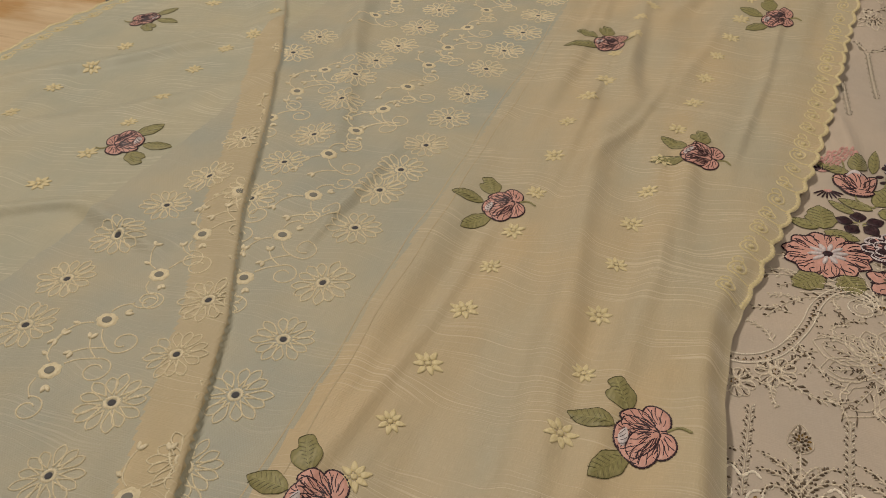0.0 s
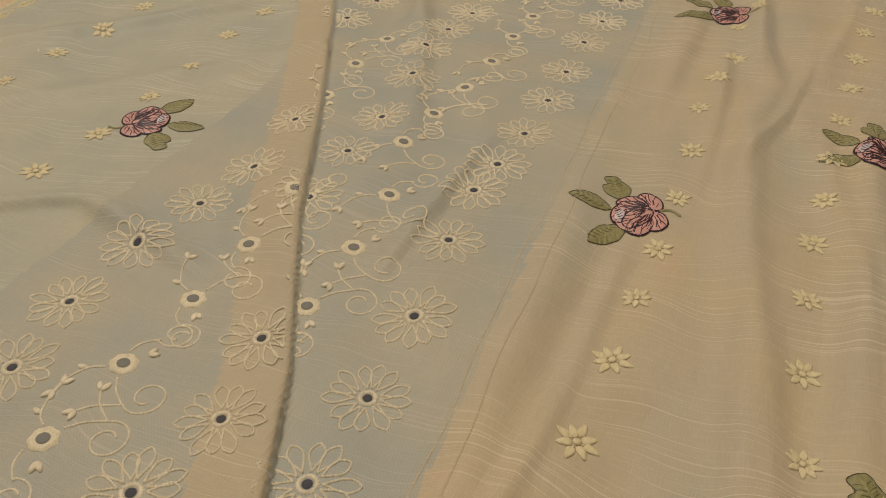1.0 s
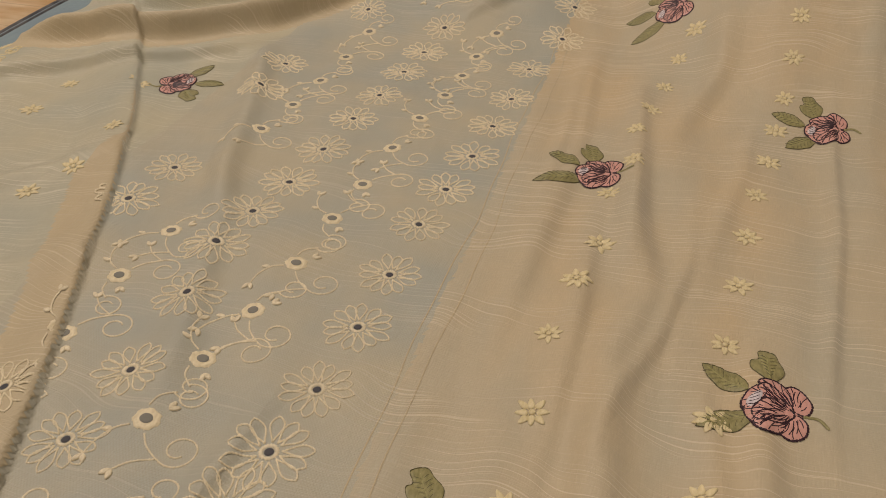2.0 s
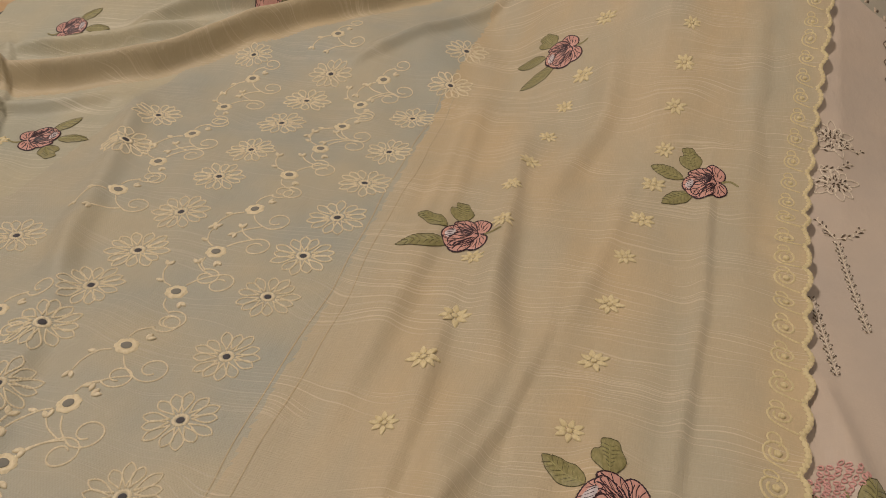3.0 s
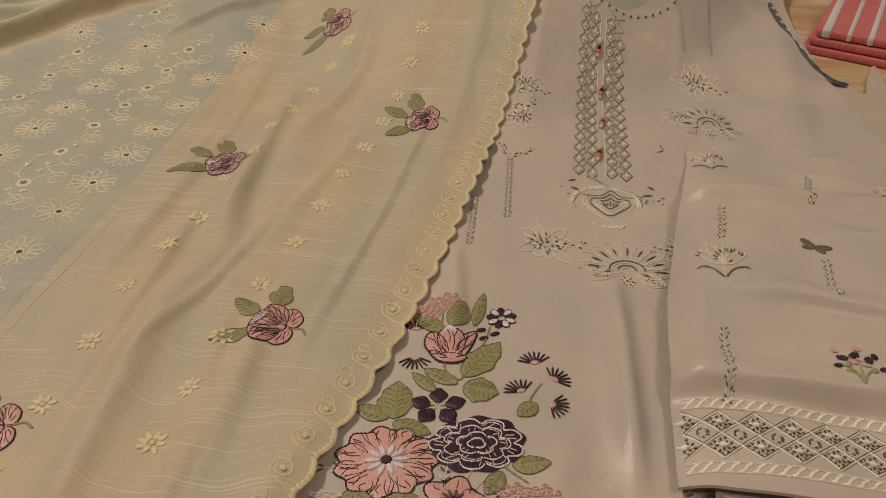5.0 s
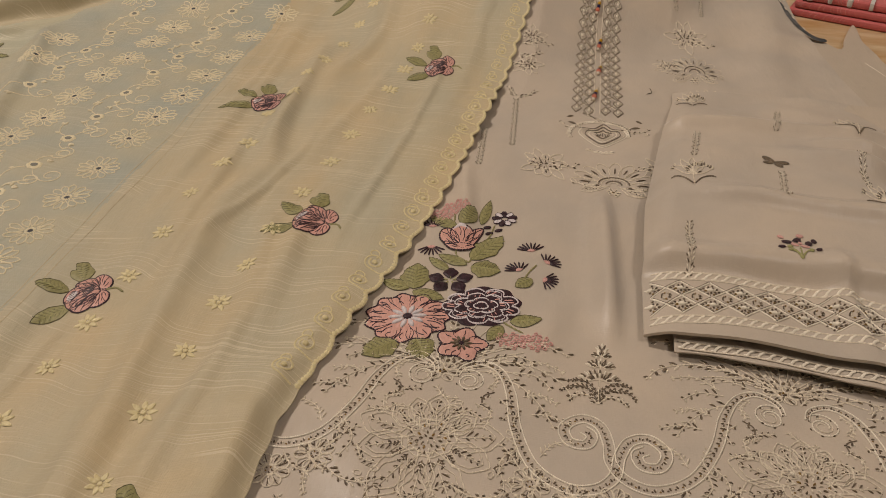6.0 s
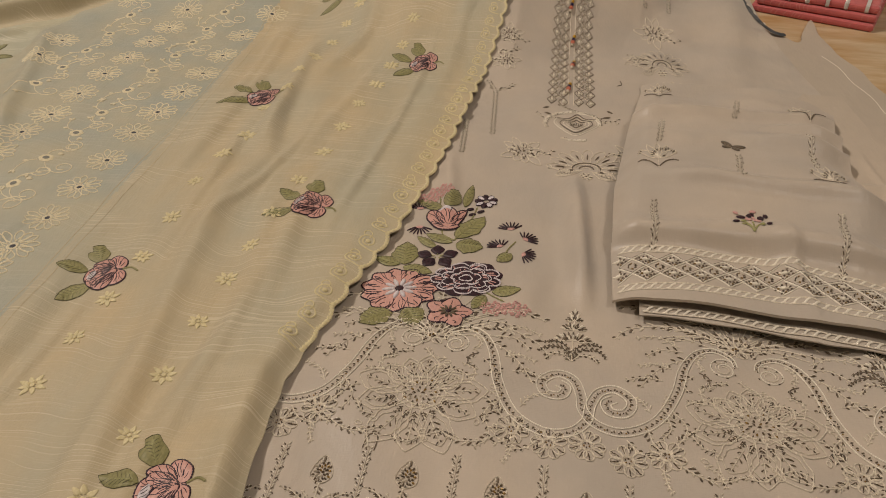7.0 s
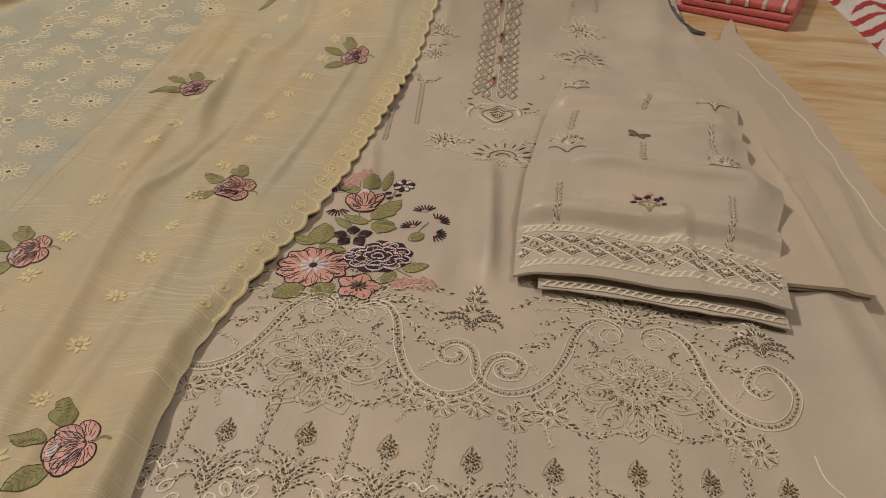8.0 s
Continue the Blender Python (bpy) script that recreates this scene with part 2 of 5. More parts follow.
def dupatta_z(x, y):
    s = x - pleat_x(y)
    z = 0.005 + 0.0012 * wobble(x, y, 0.022, 3) + 0.0004 * wobble(x, y, 0.006, 5)
    body = ss(-0.050, -0.026, s) * (0.0035 + 0.0030 * ss(-0.03, -0.004, s)) * (1 - ss(-0.002, 0.003, s))
    z = z + body * ss(0.0, 0.15, y) * (1 - ss(0.93, 1.0, y))
    z = z + 0.0026 * wobble(x, y * 0.28, 0.0085, 11) * ss(-0.12, -0.08, x) + 0.0017 * wobble(x + 0.3 * y, y * 0.35, 0.009, 12) * (1 - ss(-0.12, -0.08, x))
    # long folds of the plain silk
    z = z + ridge(x, y, [(0.040, 0.25), (0.020, 0.397), (0.004, 0.487), (-0.008, 0.60), (0.004, 0.66), (-0.014, 0.74), (-0.02, 0.80)], 0.0070, 0.014, 0.06, 1.5)
    z = z + ridge(x, y, [(-0.012, 0.70), (-0.020, 0.80), (-0.03, 0.90)], 0.006, 0.010, 0.04, 1.4)
    z = z + ridge(x, y, [(0.055, 0.2), (0.062, 0.45), (0.03, 0.62)], 0.004, 0.010, 0.06, 1.4)
    z = z + ridge(x, y, [(-0.072, 0.2), (-0.078, 0.42), (-0.085, 0.52)], 0.005, 0.013, 0.06)
    z = z + ridge(x, y, [(-0.064, 0.62), (-0.06, 0.80), (-0.075, 0.95)], 0.004, 0.010, 0.06, 1.5)
    z = z + ridge(x, y, [(0.0, 0.848), (0.023, 0.945), (0.02, 1.02)], 0.005, 0.010, 0.05)
    z = z + ridge(x, y, [(0.115, 0.55), (0.12, 0.75)], 0.003, 0.02, 0.08)
    z = z + ridge(x, y, [(-0.155, 0.40), (-0.150, 0.52)], 0.005, 0.008, 0.04, 2.0)
    z = z + ridge(x, y, [(-0.20, 0.52), (-0.25, 0.66), (-0.285, 0.72)], 0.005, 0.012, 0.05, 1.4)
    z = z + ridge(x, y, [(-0.266, 0.68), (-0.316, 0.815), (-0.35, 0.90)], 0.008, 0.013, 0.04, 1.3)
    for k, (a, b, y0, y1) in enumerate(((0.030, 0.012, 0.16, 0.40), (0.052, 0.060, 0.36, 0.58), (0.090, 0.104, 0.60, 0.88), (0.106, 0.098, 0.24, 0.40), (-0.064, -0.050, 0.22, 0.46),
                                        (-0.026, -0.034, 0.54, 0.72), (0.030, 0.052, 0.70, 0.90), (0.072, 0.058, 0.46, 0.62), (-0.006, 0.022, 0.56, 0.70), (0.124, 0.132, 0.80, 1.05), (-0.070, -0.082, 0.74, 0.92))):
        z = z + ridge(x, y, [(a, y0), (a * 0.4 + b * 0.6 + 0.003, (y0 + y1) / 2), (b, y1)], 0.0023 + 0.0009 * (k % 3), 0.0060 + 0.0025 * (k % 2), 0.07, 1.0 + 0.4 * (k % 3))
    # left panel: soft folds
    z = z + across(x, y, [(-0.58, 0.47), (-0.46, 0.585), (-0.36, 0.70)], 0.006, 0.018, 0.05, 1.4)
    z = z + across(x, y, [(-0.50, 0.40), (-0.38, 0.52), (-0.30, 0.60)], 0.005, 0.020, 0.05, 1.4)
    z = z + across(x, y, [(-0.42, 0.33), (-0.33, 0.385), (-0.24, 0.36)], 0.005, 0.010, 0.04, 1.6)
    z = z + across(x, y, [(-0.56, 0.76), (-0.43, 0.85), (-0.37, 0.89)], 0.010, 0.013, 0.03, 1.6)
    z = z + across(x, y, [(-0.52, 0.95), (-0.44, 0.98), (-0.36, 1.02)], 0.014, 0.012, 0.03, 1.8)
    # the far end is gathered up
    far = ss(0.93, 1.06, y + 0.25 * (x + 0.03) * (x > -0.03))
    z = z + 0.022 * far * (1 - ss(-0.16, -0.04, x)) + rise(x, y)
    z = z + across(x, y, [(-0.56, 0.86), (-0.447, 0.90), (-0.371, 0.955), (-0.299, 1.03), (-0.197, 1.13), (-0.12, 1.2)], 0.024, 0.017, 0.03, 2.0)
    z = z + across(x, y, [(-0.42, 1.02), (-0.341, 1.07), (-0.228, 1.14), (-0.165, 1.2)], 0.018, 0.014, 0.03, 2.0)
    z = z + across(x, y, [(-0.20, 1.0), (-0.153, 1.06), (-0.08, 1.16)], 0.008, 0.014, 0.03, 1.5)
    # roll of the right border where it turns under
    e = edge_x(y) - x
    low = 1 - ss(0.40, 0.56, y)
    z = z + low * 0.012 * ss(0.0, 0.016, e) * np.exp(-(e / 0.05) ** 2)
    z = z + 0.0015 * np.sin(y * 140 + 3 * np.sin(y * 31)) * np.exp(-(e / 0.03) ** 2)
    return np.where(x > 0.02, np.maximum(z, kameez_z(x, y) + 0.0035), z)


def sleeve_left(y):
    return np.interp(y, [0.505, 0.525, 0.58, 0.66, 0.76, 0.86], [0.304, 0.304, 0.302, 0.303, 0.314, 0.328])


def sleeve_right(y):
    return np.interp(y, [0.49, 0.55, 0.60, 0.64, 0.66, 0.72, 0.80, 0.86], [0.494, 0.497, 0.500, 0.512, 0.506, 0.494, 0.497, 0.515])


def sleeve_z(x, y):
    l, r = x - sleeve_left(y), sleeve_right(y) - x
    high = np.interp(y, [0.50, 0.53, 0.58, 0.605, 0.64, 0.69, 0.74, 0.80, 0.86], [0.010, 0.010, 0.011, 0.018, 0.022, 0.024, 0.022, 0.015, 0.006])
    z = 0.004 + high * ss(-0.006, 0.02, l) ** 0.5 * (0.55 + 0.45 * ss(-0.004, 0.03, r))
    z = z + across(x, y, [(0.30, 0.588), (0.40, 0.592), (0.52, 0.582)], 0.011, 0.016, 0.02, 2.0)
    z = z + across(x, y, [(0.34, 0.66), (0.52, 0.648)], 0.010, 0.014, 0.04, 2.0)
    z = z + across(x, y, [(0.44, 0.765), (0.52, 0.755)], 0.009, 0.012, 0.04, 2.0) + ridge(x, y, [(0.432, 0.53), (0.425, 0.60)], 0.006, 0.012, 0.03, 2.0)
    z = z + across(x, y, [(0.42, 0.735), (0.52, 0.72)], 0.010, 0.013, 0.04, 1.5)
    z = z + across(x, y, [(0.30, 0.78), (0.52, 0.80)], 0.008, 0.015, 0.04, 1.7)
    z = z + 0.0026 * wobble(x, y, 0.016, 6) + 0.0012 * wobble(x * 0.5, y, 0.006, 9) + 0.003 * ss(0.40, 0.46, x) * (1 - ss(0.53, 0.57, y))
    return z


def laid(f, x0, x1, y0, y1, step=0.002):
    """The same surface kept as a fine table of heights, read between its points."""
    xs, ys = np.arange(x0, x1 + step, step), np.arange(y0, y1 + step, step)
    table = f(*np.meshgrid(xs, ys))
    rows, cols = table.shape

    def read(x, y):
        u = np.clip((np.asarray(x, float) - x0) / step, 0, cols - 1.001)
        v = np.clip((np.asarray(y, float) - y0) / step, 0, rows - 1.001)
        i, j = u.astype(int), v.astype(int)
        a, b = u - i, v - j
        return (table[j, i] * (1 - a) + table[j, i + 1] * a) * (1 - b) + (table[j + 1, i] * (1 - a) + table[j + 1, i + 1] * a) * b

    return read


kameez_z = laid(kameez_z, -0.05, 0.70, -0.05, 1.6)
dupatta_z = laid(dupatta_z, -0.68, 0.25, -0.05, 1.45, 0.0015)
sleeve_z = laid(sleeve_z, 0.28, 0.56, 0.48, 0.92, 0.0015)


# ---- making meshes ----
class Geo:
    def __init__(self):
        self.v, self.f, self.m, self.n = [], [], [], 0

    def add(self, verts, faces, mat=0):
        faces = np.asarray(faces) + self.n
        self.v.append(np.asarray(verts, float))
        self.f.extend(faces.tolist())
        self.m.extend([mat] * len(faces))
        self.n += len(verts)

    def mesh(self, name, mats):
        me = bpy.data.meshes.new(name)
        me.from_pydata(np.concatenate(self.v).tolist(), [], self.f)
        for m in mats:
            me.materials.append(m)
        me.polygons.foreach_set("material_index", self.m)
        me.polygons.foreach_set("use_smooth", [True] * len(self.f))
        me.update()
        return me


def thing(name, at, label, category, group="", kind=""):
    ob = tagged(new(name), label, category, group, kind)
    ob.location = at
    return ob


def part(name, geo, mats, parent=None, label=""):
    ob = new(name, geo.mesh(name, mats if isinstance(mats, (list, tuple)) else [mats]))
    if parent is not None:
        ob.parent = parent
        if parent.type == "EMPTY":
            ob.matrix_parent_inverse = Matrix.Translation(parent.location).inverted()
    return tagged(ob, label)


def resample(p, step, closed=False):
    p = np.asarray(p, float)
    if closed:
        p = np.vstack([p, p[:1]])
    d = np.r_[0, np.cumsum(np.hypot(*np.diff(p, axis=0).T))]
    k = max(3, int(round(d[-1] / step)))
    s = np.linspace(0, d[-1], k + 1)
    q = np.c_[np.interp(s, d, p[:, 0]), np.interp(s, d, p[:, 1])]
    return q[:-1] if closed else q


def smooth(p, k=8):
    """A soft curve through a few points."""
    p = np.asarray(p, float)
    e = np.vstack([2 * p[0] - p[1], p, 2 * p[-1] - p[-2]])
    t = np.linspace(0, 1, k, endpoint=False)[:, None]
    out = [0.5 * (2 * e[i + 1] + (e[i + 2] - e[i]) * t + (2 * e[i] - 5 * e[i + 1] + 4 * e[i + 2] - e[i + 3]) * t ** 2 + (3 * e[i + 1] - e[i] - 3 * e[i + 2] + e[i + 3]) * t ** 3) for i in range(len(p) - 1)]
    return np.vstack(out + [p[-1:]])


class Pen:
    """Draws embroidery on a cloth: strokes in a motif's own millimetres, laid at a place, turned and scaled."""

    def __init__(self, surf, x, y, turn=0.0, size=1.0, flip=1.0, lift=0.0, sx=1.0, sy=1.0):
        a = radians(turn)
        self.surf, self.at, self.lift = surf, np.array([x, y]), lift
        self.m = np.array([[math.cos(a), math.sin(a)], [-math.sin(a), math.cos(a)]]) * size * 0.001
        self.pre = np.array([sx, sy * flip])
        self.size = size

    def place(self, p):
        return (np.asarray(p, float) * self.pre) @ self.m + self.at

    def cord(self, geo, p, r=0.5, h=0.5, closed=False, stitch=0.0, mat=0, step=1.1, lift=0.0, taper=True):
        q = resample(self.place(p), step * 0.001 * max(self.size, 0.5), closed)
        n = len(q)
        t = (np.roll(q, -1, 0) - np.roll(q, 1, 0)) if closed else np.gradient(q, axis=0)
        t = t / (np.hypot(*t.T)[:, None] + 1e-9)
        nrm = np.c_[-t[:, 1], t[:, 0]]
        w = np.ones(n)
        if stitch:
            d = np.arange(n) * step
            w = 0.45 + 0.68 * np.abs(np.sin(math.pi * d / stitch))
        if taper and not closed:
            w[[0, -1]] *= 0.35
        rr = (r * 0.001 * self.size * w)[:, None]
        a, b = q + nrm * rr, q - nrm * rr
        base = self.lift + lift * 0.001
        hh = h * 0.001 * self.size * w
        za, zb = self.surf(*a.T) + base, self.surf(*b.T) + base
        zt = self.surf(*q.T) + base + hh
        zl = np.maximum(za, zt - hh * 1.4) - 0.0001
        zr = np.maximum(zb, zt - hh * 1.4) - 0.0001
        v = np.vstack([np.c_[a, zl], np.c_[q, zt], np.c_[b, zr]])
        i = np.arange(n if closed else n - 1)
        j = (i + 1) % n
        geo.add(v, np.vstack([np.c_[i, i + n, j + n, j], np.c_[i + n, i + 2 * n, j + 2 * n, j + n]]), mat)

    def patch(self, geo, p, h=0.5, mat=0, step=1.2, lift=0.0, rings=3):
        q = resample(self.place(p), step * 0.001 * max(self.size, 0.5), True)
        n, c = len(q), q.mean(0)
        base, hh = self.lift + lift * 0.001, h * 0.001 * self.size
        lay, z = [], []
        for k in range(rings):
            s = (1.0, 0.9, 0.5)[k] if rings == 3 else 1.0 - k / rings
            w = c + (q - c) * s
            lay.append(w)
            z.append(self.surf(*w.T) + base + (-0.0001 if k == 0 else hh * (0.8, 1.0)[min(k - 1, 1)]))
        v = np.vstack([np.c_[a, b] for a, b in zip(lay, z)] + [[*c, float(self.surf(*c)) + base + hh]])
        i = np.arange(n)
        j = (i + 1) % n
        f = [np.c_[i + k * n, j + k * n, j + k * n + n, i + k * n + n] for k in range(rings - 1)]
        geo.add(v, np.vstack(f), mat)
        geo.add(v[(rings - 1) * n:], np.c_[i, j, np.full(n, n)], mat)


def oval(cx, cy, rx, ry, turn=0.0, k=28, wave=0.0, lobes=5):
    a = np.linspace(0, 2 * math.pi, k, endpoint=False)
    w = 1 + wave * np.cos(a * lobes)
    p = np.c_[rx * w * np.cos(a), ry * w * np.sin(a)]
    c, s = math.cos(radians(turn)), math.sin(radians(turn))
    return p @ np.array([[c, s], [-s, c]]) + (cx, cy)


def leaf_shape(base, tip, width, k=12, belly=0.45, wave=0.0):
    base, tip = np.array(base, float), np.array(tip, float)
    t = np.linspace(0, 1, k)
    w = width * np.sin(math.pi * t ** (math.log(0.5) / math.log(belly))) ** 0.8 * (1 + wave * np.sin(t * 19))
    ax = tip - base
    nrm = np.array([-ax[1], ax[0]]) / (np.hypot(*ax) + 1e-9)
    return np.vstack([base + t[:, None] * ax + w[:, None] * nrm, (base + t[:, None] * ax - w[:, None] * nrm)[::-1][1:-1]])


def coil(cx, cy, r0, r1, a0, turns, k=26):
    a = np.linspace(0, 1, max(8, int(k * abs(turns))))
    r, th = r0 + (r1 - r0) * a, radians(a0) + 2 * math.pi * turns * a
    return np.c_[cx + r * np.cos(th), cy + r * np.sin(th)]


def sheet(name, x_of, y_of, surf, nu, nv, mats, parent, label="", pick=None, thick=0.001, shift=None):
    """A cloth laid out over a grid of u across and v along, with a turned-down rim."""
    u, v = np.meshgrid(np.linspace(0, 1, nu), np.linspace(0, 1, nv))
    y = y_of(u, v)
    x = x_of(u, y)
    z = surf(x, y)
    if shift is not None:
        x = x + shift(x, y)
    g = Geo()
    pts = np.c_[x.ravel(), y.ravel(), z.ravel()]
    i = (np.arange(nv - 1)[:, None] * nu + np.arange(nu - 1)[None]).ravel()
    g.add(pts, np.c_[i, i + 1, i + 1 + nu, i + nu])
    rim = np.r_[np.arange(nu), nu - 1 + nu * np.arange(1, nv), nu * nv - 2 - np.arange(nu - 1), nu * np.arange(nv - 2, 0, -1)]
    low = pts[rim] - (0, 0, thick)
    k = np.arange(len(rim))
    n2 = (k + 1) % len(rim)
    g.add(np.vstack([pts[rim], low]), np.c_[n2, k, k + len(rim), n2 + len(rim)])
    if pick is not None:
        c = pts[:, :2].reshape(nv, nu, 2)
        mid = (c[:-1, :-1] + c[1:, 1:]).reshape(-1, 2) / 2
        g.m[:len(mid)] = pick(*mid.T).astype(int).tolist()
    return part(name, g, mats, parent, label)


def box(name, size, at, mat, parent=None, label="", turn=0.0, bevel=0.0):
    bm = bmesh.new()
    bmesh.ops.create_cube(bm, size=1.0)
    bmesh.ops.scale(bm, vec=size, verts=bm.verts)
    if bevel:
        bmesh.ops.bevel(bm, geom=bm.edges[:], offset=bevel, segments=3, affect="EDGES", profile=0.6)
    bmesh.ops.transform(bm, matrix=pose(*at, 0, 0, turn), verts=bm.verts)
    me = bpy.data.meshes.new(name)
    bm.to_mesh(me)
    bm.free()
    me.materials.append(mat)
    ob = new(name, me)
    if parent is not None:
        ob.parent = parent
        if parent.type == "EMPTY":
            ob.matrix_parent_inverse = Matrix.Translation(parent.location).inverted()
    return tagged(ob, label)


def loop(pts, k=5):
    """A soft closed outline through a few points."""
    p = list(pts)
    q = smooth(p[-2:] + p + p[:2], k)
    return q[2 * k:-(2 * k + 1) + k]


def satin_petal(pen, g, outline, root, strokes=6, lift=0.0, reach=0.75, line=1, fill=0):
    """A petal filled with satin stitch, a thin dark rim, and fine dark strokes that fan out from its root."""
    shape = loop(outline)
    pen.patch(g, shape, 0.55, fill, 1.0, lift)
    pen.cord(g, shape, 0.82, 0.9, True, 1.5, line, 0.9, lift)
    root = np.array(root, float)
    far = shape[np.argsort(-np.hypot(*(shape - root).T))[:len(shape) // 2]]
    far = far[np.argsort(np.cross(far - root, shape.mean(0) - root))]
    for k in range(strokes):
        e = far[int((k + 0.5) / strokes * len(far))]
        long = reach * (0.55 + 0.45 * ((k * 0.618 + 0.3) % 1))
        start = 0.97 if k % 2 else 0.26
        a, b = root + (e - root) * start, root + (e - root) * (start - long if k % 2 else start + long * 0.9)
        mid = (a + b) / 2 + np.array([-(b - a)[1], (b - a)[0]]) * (0.10 if k < strokes / 2 else -0.10)
        pen.cord(g, smooth([a, mid, b], 5), 0.60, 1.0, mat=line, lift=lift + 0.05, step=0.9)


# ---- the room and the table ----
TOP = -0.016
for name, size, at, mat in (("floor", (6, 6, 0.1), (0, 0.6, -0.81), FLOOR), ("ceiling", (6, 6, 0.1), (0, 0.6, 2.45), PLASTER),
                            ("wall_north", (6, 0.1, 3.16), (0, 3.65, 0.82), PLASTER), ("wall_south", (6, 0.1, 3.16), (0, -2.45, 0.82), PLASTER),
                            ("wall_east", (0.1, 6.2, 3.16), (3.05, 0.6, 0.82), PLASTER), ("wall_west", (0.1, 6.2, 3.16), (-3.05, 0.6, 0.82), PLASTER)):
    tagged(box(name, size, at, mat), kind="structure")
table = thing("table", (0.1, 0.7, -0.76), "pale wooden table with mottled amber grain under the clothes", "table")
box("tabletop", (2.5, 2.3, 0.04), (0.1, 0.75, TOP - 0.02), WOOD, table, "", 0, 0.004)
for sx in (-1, 1):
    for sy in (-1, 1):
        box("leg", (0.07, 0.07, 0.70), (0.1 + sx * 1.15, 0.75 + sy * 1.05, TOP - 0.04 - 0.352), WOOD, table, "", 0, 0.004)

# ---- trouser cloth under the shirt ----
trousers = thing("trousers", (0.5, 0.7, TOP), "sand coloured plain crepe trousers spread flat beside the shirt", "trousers")


def trouser_z(x, y):
    z = -0.011 + 0.0018 * wobble(x, y, 0.035, 7) + 0.0006 * wobble(x, y, 0.012, 8)
    z = z + ridge(x, y, [(0.60, 0.50), (0.575, 0.62), (0.578, 0.74)], 0.010, 0.012, 0.04, 1.4)
    z = z + ridge(x, y, [(0.59, 0.34), (0.565, 0.46), (0.56, 0.53)], 0.012, 0.014, 0.04, 0.7)
    z = z + ridge(x, y, [(0.535, 0.66), (0.51, 0.84), (0.50, 0.95)], 0.004, 0.008, 0.04, 1.6)
    return z


TR_EDGE = ((0.0, 0.70), (0.45, 0.655), (0.60, 0.632), (0.70, 0.622), (0.81, 0.607), (0.88, 0.596), (0.945, 0.583), (1.0, 0.570), (1.04, 0.556), (1.07, 0.550), (1.125, 0.546))


def trouser_right(y):
    return np.interp(y, [p[0] for p in TR_EDGE], [p[1] for p in TR_EDGE]) + 0.0015 * np.sin(y * 90)


sheet("leg_cloth", lambda u, y: 0.30 + (trouser_right(y) - 0.30) * u, lambda u, v: 0.0 + v * (1.125 - 0.058 * np.exp(-((u - 0.86) / 0.07) ** 2) + 0.05 * ss(0.75, 0.6, u) + 0.025 * ss(0.92, 1.0, u)), trouser_z, 120, 300, TROUSER, trousers, "", None, 0.004)
hem = Geo()
pen = Pen(trouser_z, 0, 0, size=1.0)
yy = np.linspace(0.3, 1.03, 180)
pen.cord(hem, np.c_[trouser_right(yy) - 0.020 - 0.002 * np.sin(yy * 20), yy] * 1000, 0.7, 0.35, step=4)
part("selvedge", hem, WHITE, trousers, "pale selvedge thread")


# the folded leg that comes out from under the sleeve
def leg_left(y):
    return 0.43 + 0.0 * y


def leg_right(y):
    return np.interp(y, [0.54, 0.60, 0.70, 0.80, 0.87], [0.561, 0.556, 0.545, 0.534, 0.522])


def leg_z(x, y):
    z = 0.010 - 0.004 * ss(0.53, 0.56, x) + 0.0012 * wobble(x, y, 0.02, 9)
    z = z + ridge(x, y, [(0.540, 0.55), (0.530, 0.66), (0.515, 0.74)], 0.0025, 0.004, 0.03, 3.0)
    return z + across(x, y, [(0.50, 0.70), (0.53, 0.695)], 0.004, 0.006, 0.01, 2)


sheet("folded_leg", lambda u, y: leg_left(y) + (leg_right(y) - leg_left(y)) * u, lambda u, v: 0.541 + 0.004 * u + v * 0.33, leg_z, 50, 100, TROUSER, trousers, "", None, 0.003)
sheet("folded_leg_lower_layer", lambda u, y: leg_left(y) + (leg_right(y) - 0.001 - leg_left(y)) * u, lambda u, v: 0.543 + 0.004 * u + v * 0.32, lambda x, y: leg_z(x, y) - 0.0055, 40, 60, TROUSER, trousers, "", None, 0.002)


# ---- the shirt ----
kameez = thing("kameez", (0.28, 0.7, TOP), "taupe crepe kameez with ecru and floral embroidery laid on a table", "shirt")


def body_right(y):
    return np.interp(y, [0.0, 0.30, 0.45, 0.56, 0.80, 0.92, 1.02, 1.2, 1.5], [0.62, 0.59, 0.565, 0.55, 0.53, 0.505, 0.485, 0.468, 0.48])


def body_y(u, v):
    x = 0.02 + u * 0.48
    top = np.minimum(1.46, 1.082 + 0.075 * np.abs((x - 0.252) / 0.078) ** 2.4)
    return 0.02 + v * (top - 0.02)


sheet("body", lambda u, y: 0.02 + u * (body_right(y) - 0.02), body_y, kameez_z, 200, 420, BODY, kameez, "", None, 0.0016)
sheet("back_lining", lambda u, y: 0.12 + u * 0.32, lambda u, v: 1.0 + v * 0.5, lambda x, y: kameez_z(x, y) - 0.006 - 0.004 * ss(0.10, 0.0, np.abs(x - 0.25)), 40, 40, LINING, kameez, "grey green inner back")

# sleeve
def sleeve_top(u, v):
    return 0.520 - 0.010 * ss(0.25, 1.0, u) + v * (0.875 - 0.520 + 0.010 * ss(0.25, 1.0, u))


